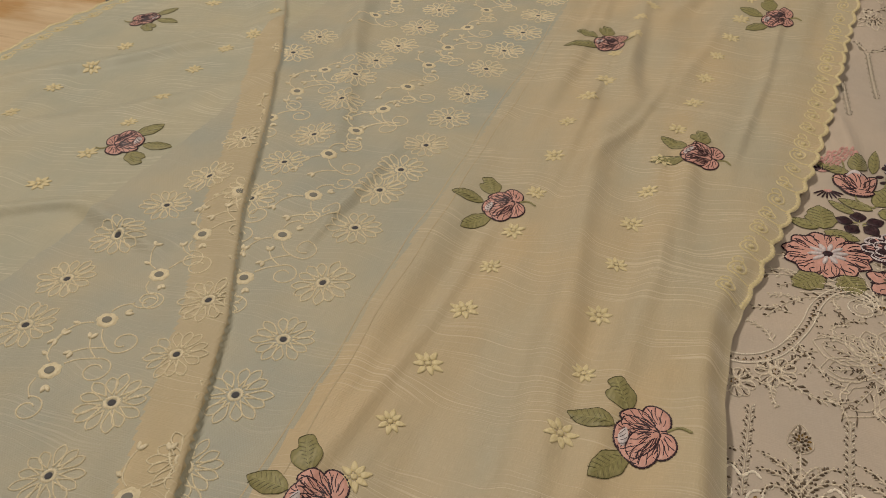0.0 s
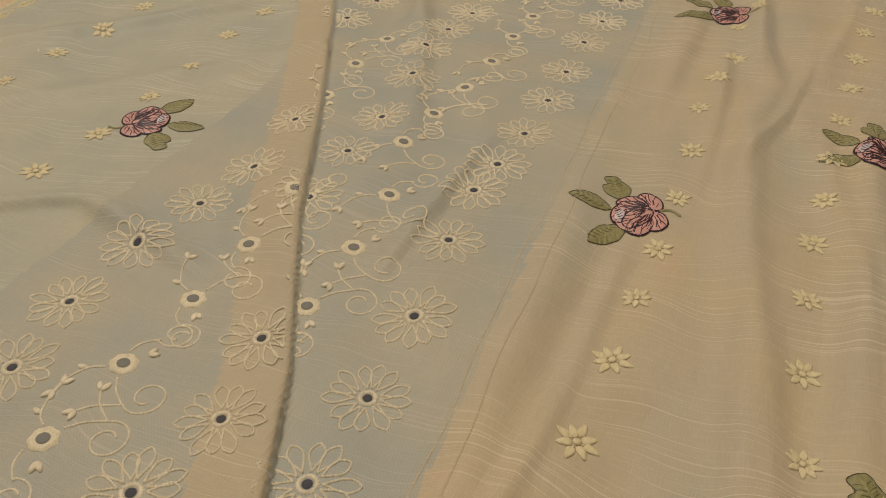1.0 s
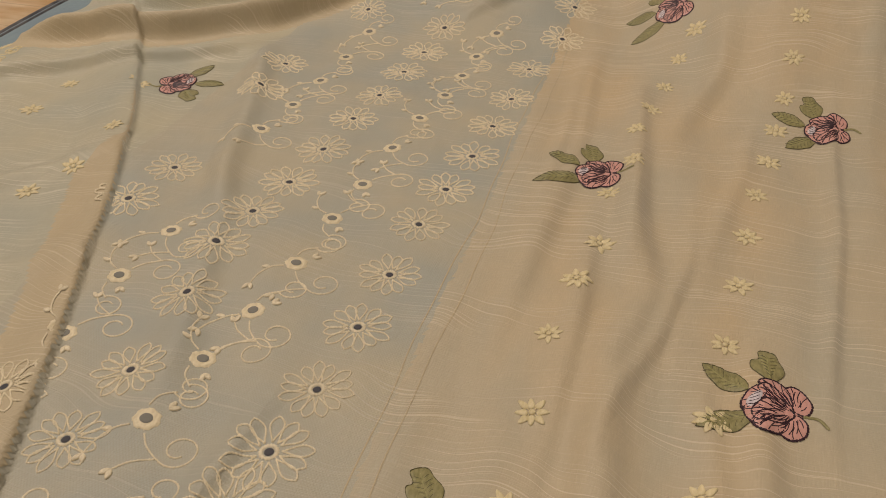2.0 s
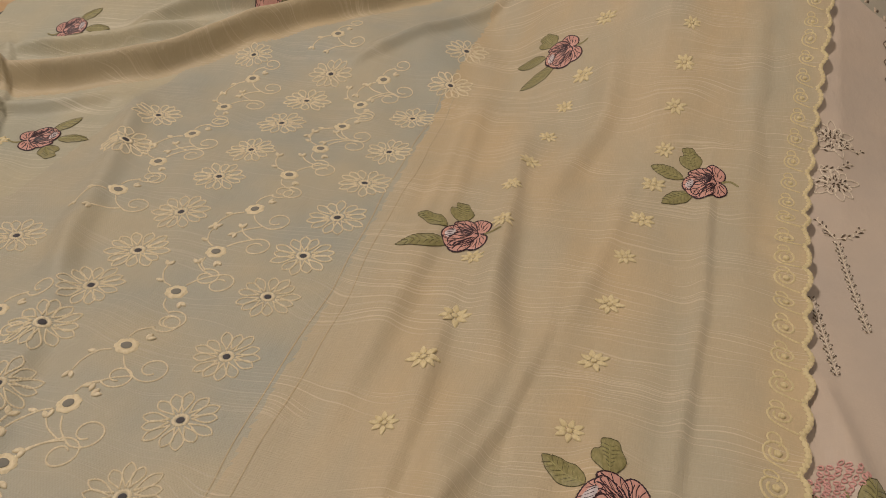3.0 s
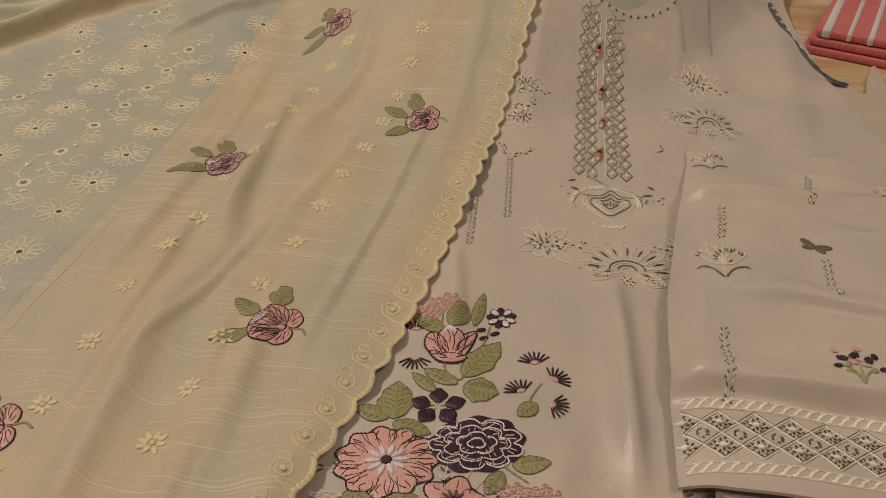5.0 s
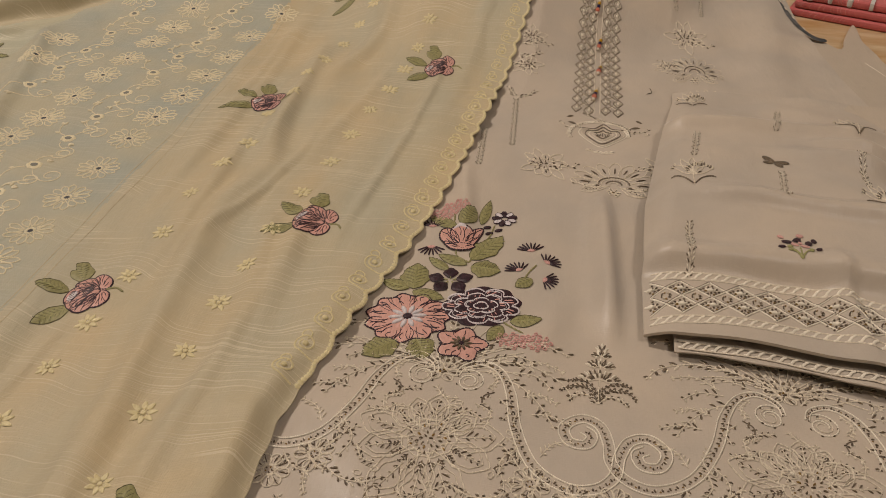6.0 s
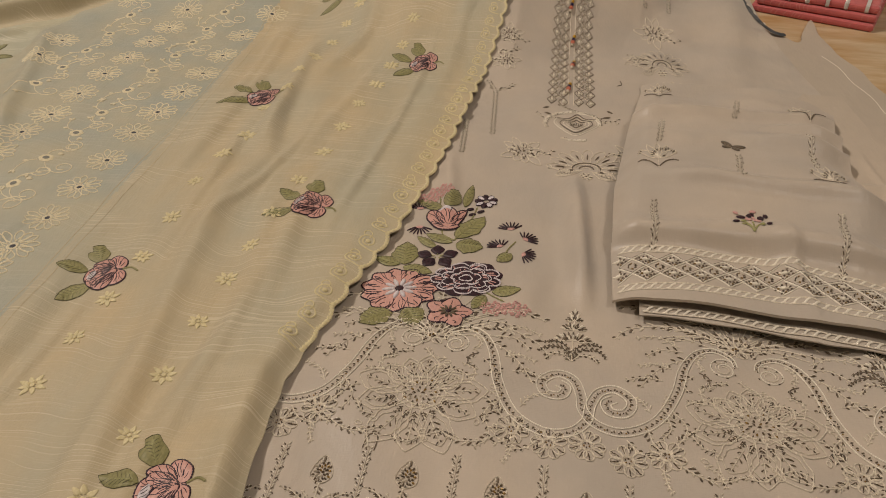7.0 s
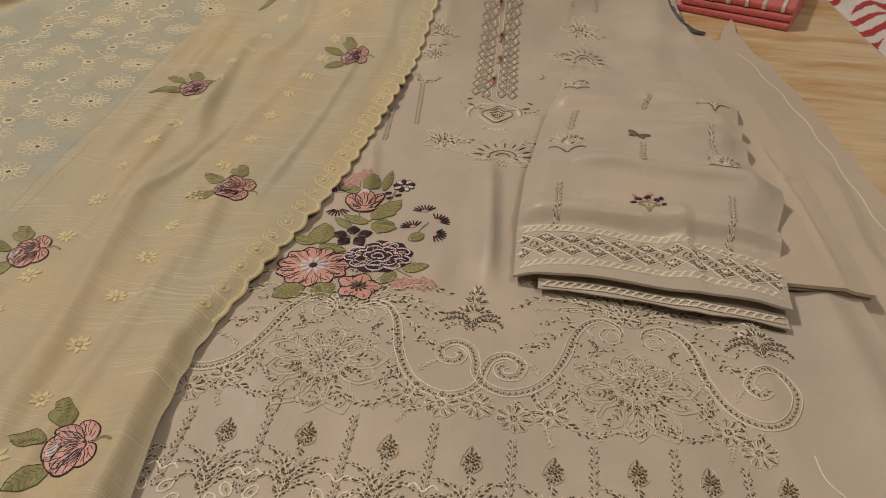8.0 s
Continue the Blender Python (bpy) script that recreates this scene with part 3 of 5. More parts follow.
sleeve = sheet("sleeve", lambda u, y: sleeve_left(y) + u * (sleeve_right(y) - sleeve_left(y)), sleeve_top, sleeve_z, 130, 200, BODY, kameez, "", None, 0.0022)
sheet("sleeve_under_layer", lambda u, y: 0.322 + u * (0.493 - 0.322), lambda u, v: 0.5105 - 0.012 * ss(0.2, 1.0, u) + 0.0012 * np.sin(u * 17) + v * 0.06, lambda x, y: 0.0025 + 0.35 * (sleeve_z(x, 0.53 + 0 * y) - 0.004) + 0.001 * wobble(x, y, 0.012, 4), 80, 16, BODY, sleeve, "lower layer of the sleeve hem")
KM = [ECRU, BRONZE, WHITE, GOLD]


def kpen(x, y, turn=0.0, size=1.0, flip=1.0, surf=kameez_z, sx=1.0, sy=1.0):
    return Pen(surf, x, y, turn, size, flip, 0.0004, sx, sy)


def seed(pen, g, x, y, turn, long=1.6, wide=0.7, mat=1, h=0.6):
    """A seed stitch: a short dark or pale grain with a finer pale one along its side."""
    pen.patch(g, oval(x, y, long * 0.92, wide * 0.74, turn, 8), h, mat, 0.8, 0, 2)
    if mat == 1 and long < 4:
        c, s = math.cos(radians(turn)), math.sin(radians(turn))
        pen.patch(g, oval(x - s * wide * 1.1 + c * 0.3, y + c * wide * 1.1 + s * 0.3, long * 0.62, wide * 0.42, turn + 12, 6), h * 0.8, 2 if int(x * 7 + y * 3) % 2 else 0, 0.8, 0, 2)


def fern(pen, g, pts, n=7, long=4.0, spread=38, stem=0, leaf_mat=1, r=0.35, fat=0.75, both=True):
    fat, r = fat * 1.15, r * 1.3
    """A stitched shoot: a stem with pairs of small leaves."""
    p = smooth(pts, 6)
    pen.cord(g, p, r, 0.55, False, 1.6, stem, 1.0)
    q = resample(p, 1.0)
    for k in range(n):
        i = int((k + 0.6) / n * (len(q) - 1))
        t = q[min(i + 1, len(q) - 1)] - q[max(i - 1, 0)]
        a = math.degrees(math.atan2(t[1], t[0]))
        for s in (-1, 1) if both else (1,):
            d = np.array([math.cos(radians(a + s * spread)), math.sin(radians(a + s * spread))])
            w = long * (1 - 0.45 * k / n) * (0.85 + 0.3 * math.sin(k * 5.3 + s))
            seed(pen, g, *(q[i] + d * w * 0.62), a + s * spread, w * 0.5, fat, leaf_mat if (k + s) % 3 else stem)


def strip(pen, g, pts, width=3.0, dots=4.0, cord_mat=2, dot_mat=1):
    """A scroll band: two raised cords with seed stitches between."""
    p = resample(smooth(pts, 8), 1.0)
    t = np.gradient(p, axis=0)
    t /= np.hypot(*t.T)[:, None] + 1e-9
    n = np.c_[-t[:, 1], t[:, 0]]
    w = width * np.minimum(1, np.linspace(0.35, 3, len(p)))[:, None]
    for s in (-1, 1):
        pen.cord(g, p + n * w * s, 0.46, 0.85, False, 1.3, cord_mat, 0.6)
    for k, i in enumerate(range(2, len(p) - 2, max(1, int(dots)))):
        a = math.degrees(math.atan2(t[i][1], t[i][0]))
        seed(pen, g, *p[i], a + 75, 1.3, 0.7, dot_mat)
        seed(pen, g, *(p[i] + t[i] * 1.4 - n[i] * 0.8), a + 20, 0.8, 0.6, dot_mat if k % 3 else 3)


def daisy(pen, g, x, y, r, n=8, rim=0, vein=1, gap=0.38):
    """An outlined flower with stitched veins and a dotted heart."""
    for k in range(n):
        a = 360 / n * k + 6 * math.sin(k * 3 + x)
        c, s = math.cos(radians(a)), math.sin(radians(a))
        m = r * (1 + gap) / 2
        pen.cord(g, oval(x + c * m, y + s * m, r * (1 - gap) * 0.58, r * 0.30, a, 14), 0.48, 0.75, True, 1.5, rim, 0.9)
        seed(pen, g, x + c * m, y + s * m, a, r * 0.24, 0.55, vein)
        seed(pen, g, x + c * r * 0.95, y + s * r * 0.95, a + 20, r * 0.12, 0.4, vein)
    pen.cord(g, oval(x, y, r * gap * 0.75, r * gap * 0.75, 0, 12), 0.4, 0.7, True, 1.4, rim, 0.9)
    for k in range(5):
        seed(pen, g, x + r * 0.16 * math.cos(k * 1.26), y + r * 0.16 * math.sin(k * 1.26), k * 50, 0.7, 0.6, 3 if k % 2 else vein, 0.9)


def big_leaf(pen, g, base, tip, width, rim=0, vein=1, wave=0.07):
    pen.cord(g, leaf_shape(base, tip, width, 18, 0.55, wave), 0.48, 0.75, True, 1.5, rim, 0.9)
    base, tip = np.array(base, float), np.array(tip, float)
    fern(pen, g, [base + (tip - base) * 0.30, base + (tip - base) * 0.5, base + (tip - base) * 0.80], 4, width * 0.55, 42, rim, vein, 0.3, 0.6)
    pen.cord(g, leaf_shape(base + (tip - base) * 0.22, tip - (tip - base) * 0.14, width * 0.72, 14, 0.55, wave), 0.3, 0.6, True, 1.5, rim, 1.1)


def snowflake(x, y, size=1.0):
    """The large medallion flower of the hem."""
    pen, g = kpen(x, y, 0, size), Geo()
    for a, r, w in ((12, 41, 10), (168, 41, 10), (-20, 38, 9), (200, 38, 9), (-62, 47, 10), (242, 47, 10), (-90, 44, 9), (40, 30, 7), (140, 30, 7), (66, 31, 7), (114, 31, 7), (90, 34, 7)):
        c, s = math.cos(radians(a)), math.sin(radians(a))
        big_leaf(pen, g, (c * 8, s * 8), (c * r, s * r), w)
    body = part("medallion_flower", g, KM, kameez)
    h = Geo()
    for r in (15, 11.5):
        pen.cord(h, oval(0, 1, r, r * 0.86, 0, 40, 0.05, 10), 0.45, 0.7, True, 1.5, 0, 0.9)
    for k in range(46):
        r = 13.0 * math.sqrt((k + 0.5) / 46)
        seed(pen, h, r * math.cos(k * 2.4), 1 + r * 0.86 * math.sin(k * 2.4), k * 137.5, 1.5, 0.75, (1, 1, 0, 3, 1, 2)[k % 6], 0.9)
    for k in range(9):
        a = radians(200 + k * 17.5)
        fern(pen, h, [(14 * math.cos(a), 14 * math.sin(a)), (21 * math.cos(a), 21 * math.sin(a))], 3, 3.2, 40, 1, 1)
    part("heart", h, KM, body, "dense bronze and gold stitched heart")


for x, y in ((0.192, 0.419), (0.388, 0.427)):
    snowflake(x, y)


def scroll(x, y, side, end):
    """One arm of the hem scroll, from the curl above a medallion down to the middle, or to its closing spiral."""
    pen, g = kpen(x, y, 0, 1.0, 1.0, kameez_z, side), Geo()
    arm = [(10, 42), (17, 40), (20, 47), (13, 54), (6, 50), (9, 58), (20, 63), (31, 57), (39, 41), (45, 17), (57, -6), (75, -17)]
    if end:
        arm += [(90, -10), (99, 12), (90, 29), (76, 26), (70, 15), (76, 6), (82, 11)]
    else:
        arm += [(90, -15), (99, -5), (101, 8), (106, 20), (116, 24), (125, 16), (122, 6), (113, 5), (110, 12), (115, 16)]
    strip(pen, g, arm[4:], 3.0)
    pen.cord(g, coil(14, 47, 9.5, 3.0, 120, -1.4), 0.5, 0.75, False, 1.8, 2, 0.9)
    pen.cord(g, coil(14, 47, 6.2, 2.0, 120, -1.2), 0.4, 0.6, False, 1.8, 0, 0.9)
    for k in range(7):
        seed(pen, g, 14 + 7.6 * math.cos(k * 0.9), 47 + 7.6 * math.sin(k * 0.9), k * 50 + 90, 1.1, 0.7, 1)
    fern(pen, g, [(34, 52), (46, 46), (58, 34), (66, 20)], 8, 5.5, 45)
    fern(pen, g, [(38, 58), (52, 58), (62, 50)], 5, 5, 50)
    fern(pen, g, [(30, 40), (24, 36), (25, 29), (30, 27)], 4, 3.2, 50, 1)
    fern(pen, g, [(33, 36), (40, 28), (37, 20)], 4, 4, 50)
    fern(pen, g, [(22, 66), (38, 72), (50, 68)], 5, 5.5, 40)
    for k, pts in enumerate(([(20, 30), (30, 24), (28, 12)], [(48, 4), (40, -8), (44, -20)], [(60, 0), (66, 10), (76, 14)], [(62, -12), (58, -24), (48, -30)], [(40, 62), (54, 70), (68, 66)],
                             [(52, 28), (62, 30), (74, 26)], [(24, 58), (30, 50), (27, 42)], [(74, -22), (66, -30), (56, -32)], [(46, 40), (56, 44), (66, 40)], [(4, 60), (10, 68), (20, 72)])):
        fern(pen, g, pts, 6, 4.6, 42, 0, 1 if k % 2 else 0)
    part("scroll", g, KM, kameez)


def filler(x, y):
    """Small loose sprays that fill the ground round a medallion."""
    for k in range(14):
        a = radians(26 * k + 9)
        r = 47 + 9 * math.sin(k * 2.2)
        u, v = r * math.cos(a), r * 0.72 * math.sin(a) - 2
        pen, g = kpen(x + u / 1000, y + v / 1000, math.degrees(a) + 70 * (1 if k % 2 else -1)), Geo()
        fern(pen, g, [(-8, -2), (0, 1), (9, -3)], 6, 4.2, 44, 0, 1 if k % 3 else 0, 0.3, 0.5)
        pen.cord(g, oval(-10, 1, 2.2, 1.5, 30, 9), 0.35, 0.6, True, 1.4, 0, 0.9)
        part("ground_spray", g, KM, kameez)


for x, y in ((0.192, 0.419), (0.387, 0.425)):
    filler(x, y)
for x, y, side, end in ((0.192, 0.419, -1, False), (0.192, 0.419, 1, False), (0.388, 0.427, -1, False), (0.388, 0.427, 1, True)):
    scroll(x, y, side, end)


def palm(x, y):
    """A fan of fronds over the medallion."""
    pen, g = kpen(x, y, 0, 1.0, 1, kameez_z, 1.75, 1.25), Geo()
    for k in range(11):
        a = radians(10 + 16 * k)
        r = 30 + 9 * math.sin(k * math.pi / 10)
        c, s = math.cos(a), math.sin(a)
        bend = 6 * (k - 5) / 5
        pts = [(c * 4, s * 4), (c * r * 0.5, s * r * 0.5 + 2), (c * r + bend * 0.6, s * r - abs(bend) * 0.7)]
        if k % 2:
            fern(pen, g, pts, 8, 4.2, 35)
        else:
            for o in (-1.3, 1.3):
                pen.cord(g, smooth([(px - s * o * i, py + c * o * i) for i, (px, py) in enumerate(pts)], 6), 0.4, 0.6, False, 1.5, 0, 0.9)
    for s in (-1, 1):
        fern(pen, g, [(s * 6, 4), (s * 22, 12), (s * 38, 6), (s * 44, -4)], 9, 5, 40)
        fern(pen, g, [(s * 8, 14), (s * 26, 26), (s * 42, 24)], 8, 5, 40)
    daisy(pen, g, 0, 0, 6, 6)
    part("palm_spray", g, KM, kameez)


palm(0.383, 0.494)
palm(0.189, 0.471)


def tier_plant(x, y, size=1.0):
    """A tall plant in three stitched tiers with arching leaves below."""
    pen, g = kpen(x, y + 0.003, 0, size, 1, kameez_z, 1.05, 1.3), Geo()
    for y0, wide, n in ((-4, 12.5, 11), (5.5, 8.5, 9), (13, 5.0, 7)):
        for k in range(n):
            a = 12 + 156 * k / (n - 1)
            c, q = math.cos(radians(a)), math.sin(radians(a))
            for f, long in ((0.45, 2.0), (0.86, 2.3)):
                seed(pen, g, c * wide * f, y0 + q * wide * 0.42 * f - 1.5 * abs(c), a, long, 0.9, (1, 2)[(k + (f > 0.5)) % 2] if k % 3 else 1, 0.9)
        pen.cord(g, smooth([(-wide, y0 - 1), (-wide * 0.5, y0 - 2.6), (0, y0 - 1), (wide * 0.5, y0 - 2.6), (wide, y0 - 1)], 5), 0.4, 0.7, False, 1.4, 0, 0.8)
    for k in range(5):
        seed(pen, g, (k - 2) * 1.3, 19 - abs(k - 2) * 1.4, 90 - (k - 2) * 24, 2.0, 0.8, 1 if k % 2 else 2)
    pen.cord(g, [(0, -22), (0, 17)], 0.5, 0.6, False, 1.6, 0, 1.0)
    for s in (-1, 1):
        fern(pen, g, [(0, -20), (s * 6, -12), (s * 16, -12), (s * 22, -17)], 10, 3.6, 35, 1)
        fern(pen, g, [(0, -22), (s * 5, -17), (s * 12, -17), (s * 17, -22)], 8, 3.2, 35, 0)
        fern(pen, g, [(0, -16), (s * 5, -9), (s * 12, -7), (s * 19, -9)], 8, 3.0, 35, 1)
    part("tier_plant", g, KM, kameez)


tier_plant(0.280, 0.488, 0.95)
tier_plant(0.470, 0.491, 0.95)

GARLAND = ((0.115, 0.384), (0.135, 0.398), (0.249, 0.401), (0.271, 0.394), (0.292, 0.396), (0.315, 0.390), (0.336, 0.397), (0.441, 0.403), (0.457, 0.390))
for k, (x, y) in enumerate(GARLAND):
    pen, g = kpen(x, y, k * 31, 1.0, 1, kameez_z, 1, 0.95), Geo()
    daisy(pen, g, 0, 0, 10.5, 9)
    part("garland_flower", g, KM, kameez)
    if k in (1, 2, 6, 7):
        g = Geo()
        pen = kpen(x, y, 0, 1.0, 1, kameez_z, -1 if k in (2, 7) else 1)
        fern(pen, g, [(8, -6), (18, -12), (30, -13), (40, -8)], 9, 5, 38)
        fern(pen, g, [(6, 8), (12, 16), (18, 22)], 5, 4.5, 38)
        fern(pen, g, [(-2, -10), (0, -18), (3, -24)], 5, 4, 40, 0, 0)
        part("spray", g, KM, kameez)

HEM_PLANTS = ((0.103, 0.352), (0.150, 0.355), (0.197, 0.359), (0.246, 0.356), (0.294, 0.354), (0.340, 0.355), (0.386, 0.360), (0.426, 0.361), (0.469, 0.365))


def hem_plant(x, y, k):
    pen, g = kpen(x, y, 4 * math.sin(k * 2.1)), Geo()
    for i in range(30):
        r = 7.4 * math.sqrt((i + 0.5) / 30)
        seed(pen, g, 0.68 * r * math.cos(i * 2.4), r * math.sin(i * 2.4), i * 137.5, 1.3, 0.8, (1, 3, 0, 1, 1)[i % 5], 1.0)
    seed(pen, g, 0, 8.5, 90, 2.2, 1.0, 1)
    pen.cord(g, loop([(0, 11), (-4.5, 5), (-6, -3), (0, -7.5), (6, -3), (4.5, 5)]), 0.26, 0.6, True, 1.4, 0, 0.8)
    fern(pen, g, [(0, -7), (0, -20), (0, -48)], 11, 4.0, 45, 0, 1)
    for s in (-1, 1):
        fern(pen, g, [(0, -30), (s * 6, -20), (s * 13, -14), (s * 18, -13)], 10, 4.2, 35, 0, 1, 0.35, 0.8)
        fern(pen, g, [(0, -36), (s * 7, -25), (s * 15, -22), (s * 20, -24)], 10, 4.0, 35, 0, 1, 0.35, 0.8)
        fern(pen, g, [(0, -42), (s * 8, -31), (s * 15, -32), (s * 17, -38)], 10, 4.0, 35, 0, 1, 0.35, 0.8)
        fern(pen, g, [(0, -24), (s * 4, -17), (s * 8, -13)], 4, 2.6, 35, 0, 0)
        seed(pen, g, s * 20, -12, 20, 1.0, 0.6, 0)
    part("hem_plant", g, KM, kameez)


for k, (x, y) in enumerate(HEM_PLANTS):
    hem_plant(x, y, k)


def chain(x0, y0, x1, y1, surf=kameez_z, parent=None, wide=2.0, name="stitched_vine"):
    """A vertical run of small paired stitches."""
    long = math.hypot(x1 - x0, y1 - y0) * 1000
    pen, g = Pen(surf, x0, y0, math.degrees(math.atan2(y1 - y0, x1 - x0)), 1.0, lift=0.0004), Geo()
    pen.cord(g, [(0, 0), (long, 0)], 0.28, 0.5, False, 1.6, 0, 1.0)
    n = int(long / 2.2)
    for k in range(n):
        u = (k + 0.5) / n * long
        seed(pen, g, u, wide * 0.7, 38, 1.4, 0.55, 2 if k % 2 else 1)
        seed(pen, g, u + 1, -wide * 0.7, -38, 1.4, 0.55, 2 if k % 3 else 1)
        if k % 2:
            seed(pen, g, u, wide * 1.3 * (1 if k % 4 == 1 else -1), 60, 0.9, 0.5, 1)
    part(name, g, KM, parent or kameez)


for x, y in ((0.125, 0.371), (0.172, 0.374), (0.222, 0.378), (0.270, 0.379), (0.316, 0.374), (0.362, 0.376), (0.407, 0.381), (0.447, 0.378)):
    chain(x + 0.001, y - 0.060, x, y)
    pen, g = kpen(x, y - 0.048), Geo()
    for s in (-1, 1):
        pen.cord(g, smooth([(0, 0), (s * 5, 5), (s * 9, 2)], 5), 0.85, 0.9, False, 1.5, 2, 0.9)
        pen.cord(g, oval(s * 7, -10, 5, 3, 60 * s, 14), 0.7, 0.9, True, 1.5, 2, 0.9)
        pen.cord(g, oval(s * 13, -18, 5, 3, 60 * s, 14), 0.7, 0.9, True, 1.5, 2, 0.9)
        seed(pen, g, s * 7, -10, 60 * s, 1.6, 0.9, 3)
        seed(pen, g, s * 13, -18, 60 * s, 1.6, 0.9, 1)
    part("hem_scallop", g, KM, kameez)

# ---- placket with its lozenges and beads ----
LOZENGE_Y = [0.833 + 0.0173 * k for k in range(14)]


def placket_x(y):
    return np.interp(y, [0.83, 0.90, 0.97, 1.015, 1.065], [0.2593, 0.2560, 0.2525, 0.2500, 0.2490])


for k, y in enumerate(LOZENGE_Y):
    w = 0.86
    flare = 0.001 * (1 - ss(0.845, 0.92, y))
    for side, offs in ((-1, (-0.0178, -0.0072)), (1, (0.0082, 0.0188))):
        for off in offs:
            if k == 13 and off > 0.015:
                continue
            x = float(placket_x(y)) + off + math.copysign(flare, off) * (abs(off) > 0.01)
            pen, g = kpen(x, y - 0.0025 * (off in (-0.0072, 0.0188))), Geo()
            r = np.array([(5.6 * w, 0), (0, 8.0), (-5.6 * w, 0), (0, -8.0)])
            # bronze outline draws the shadow round the pale ecru beads as a dark cord
            pen.cord(g, r, 0.48, 0.8, True, 1.4, 1, 0.7)
            pen.cord(g, r * 0.74, 0.36, 0.8, True, 1.3, 0, 0.65)
            pen.patch(g, oval(0, 0, 1.5, 1.9, 0, 10), 1.4, 2, 0.8)
            for q in range(4):
                a = radians(45 + 90 * q)
                seed(pen, g, 2.6 * w * math.cos(a), 3.4 * math.sin(a), 45 + 90 * q, 1.0, 0.6, 1)
            part("lozenge", g, KM, kameez)
        # crossing rows of stitches between the two columns
        x = float(placket_x(y)) + sum(offs) / 2
        pen, g = kpen(x, y + 0.0074), Geo()
        for q in (-1, 1):
            pen.cord(g, [(-9.5 * w, -8.6 * q), (9.5 * w, 8.6 * q)], 0.30, 0.6, False, 1.3, 0, 0.7)
            pen.cord(g, [(-9.5 * w, -8.6 * q + 1.7), (9.5 * w, 8.6 * q + 1.7)], 0.22, 0.5, False, 1.3, 1, 0.8)
        for q in range(6):
            seed(pen, g, 1.6 * (-1) ** q, -6 + 2.4 * q, 90 + 30 * (-1) ** q, 1.0, 0.55, (1, 2, 1, 3, 0, 1)[q])
        part("lattice", g, KM, kameez)
g = Geo()
pen = kpen(0, 0)
for off in (-0.0025, 0.0030):
    yy = np.linspace(0.825, 1.062, 60)
    pen.cord(g, np.c_[placket_x(yy) + off, yy] * 1000, 0.55, 0.6, step=4, mat=0)
part("placket_piping", g, [ECRU], kameez)


def bead_button(x, y):
    ob = None
    for name, dy, r, mats in (("bead", -0.0105, 0.0022, PEARL), ("bead", -0.0065, 0.0029, BLUSH), ("bead", -0.001, 0.0025, NAVY), ("bead", 0.004, 0.0022, SAFFRON), ("bead", 0.008, 0.0018, PEARL), ("bead", 0.0115, 0.0016, PEARL)):
        bm = bmesh.new()
        bmesh.ops.create_uvsphere(bm, u_segments=12, v_segments=8, radius=r)
        bmesh.ops.transform(bm, matrix=pose(x + dy * 0.10, y + dy, float(kameez_z(x + dy * 0.10, y + dy)) + r * 0.75 + 0.0006) @ Matrix.Diagonal((0.85, 1.25, 0.8, 1)), verts=bm.verts)
        me = bpy.data.meshes.new("bead_button")
        bm.to_mesh(me)
        bm.free()
        me.materials.append(mats)
        for p in me.polygons:
            p.use_smooth = True
        piece = new("bead_button" if ob is None else "bead", me)
        piece.parent = ob or kameez
        if ob is None:
            piece.matrix_parent_inverse = Matrix.Translation(kameez.location).inverted()
            ob = tagged(piece, "coral, navy and saffron glass beads")


for x, y in ((0.2475, 1.020), (0.254, 0.970), (0.257, 0.918), (0.256, 0.860)):
    bead_button(x, y)

# the point below the placket
pen, g = kpen(0.267, 0.789), Geo()
for i, r in enumerate((5.5, 8.5, 11.5, 14.5, 17.5, 20)):
    pen.cord(g, smooth([(-r * 0.95, r * 0.5), (-r * 1.05, 0), (-r * 0.6, -r * 0.6), (0, -r * 1.1), (r * 0.6, -r * 0.6), (r * 1.05, 0), (r * 0.95, r * 0.5)], 6), 0.5, 0.8, False, 1.4, (1, 0, 2)[i % 3], 0.8)
    pen.cord(g, smooth([(-r * 0.95, r * 0.5), (-r * 0.4, r * 0.55), (0, r * 0.95), (r * 0.4, r * 0.55), (r * 0.95, r * 0.5)], 6), 0.42, 0.8, False, 1.4, (0, 1)[i % 2], 0.8)
for k in range(110):
    u, v = -24 + 48 * ((k * 0.618) % 1), 10 + 26 * ((k * 0.3819 + 0.1) % 1)
    if v > 20 - abs(u) * 0.5 or abs(u) > 14:
        seed(pen, g, u, v, k * 61, 1.5, 0.8, (1, 2, 0, 1)[k % 4], 0.9)
for k in range(5):
    seed(pen, g, (k - 2) * 2.2, 1 - abs(k - 2), 90 + (k - 2) * 14, 3.6 - abs(k - 2) * 0.7, 0.9, 1, 1.1)
for k in range(90):
    a = radians(k * 137.5)
    r = 19 + 15 * ((k * 0.381) % 1)
    u, v = r * math.cos(a) * 1.15, r * math.sin(a) * 1.05
    if v < 26 - abs(u) * 0.1 and v > -42 + abs(u) * 1.15:
        pen.cord(g, oval(u, v, 1.5, 1.5, 0, 8), 0.4, 0.6, True, 0, 0 if k % 3 else 2, 0.9)
        seed(pen, g, u + 2.2, v + 0.8, k * 40, 1.0, 0.5, 1)
for s in (-1, 1):
    seed(pen, g, s * 28, 16, 20 * s, 5, 2.0, 1, 0.9)
    seed(pen, g, s * 31, 27, -30 * s, 4, 1.6, 1, 0.9)
    fern(pen, g, [(s * 24, 6), (s * 33, 9), (s * 40, 16)], 4, 4, 40)
part("placket_point", g, KM, kameez)


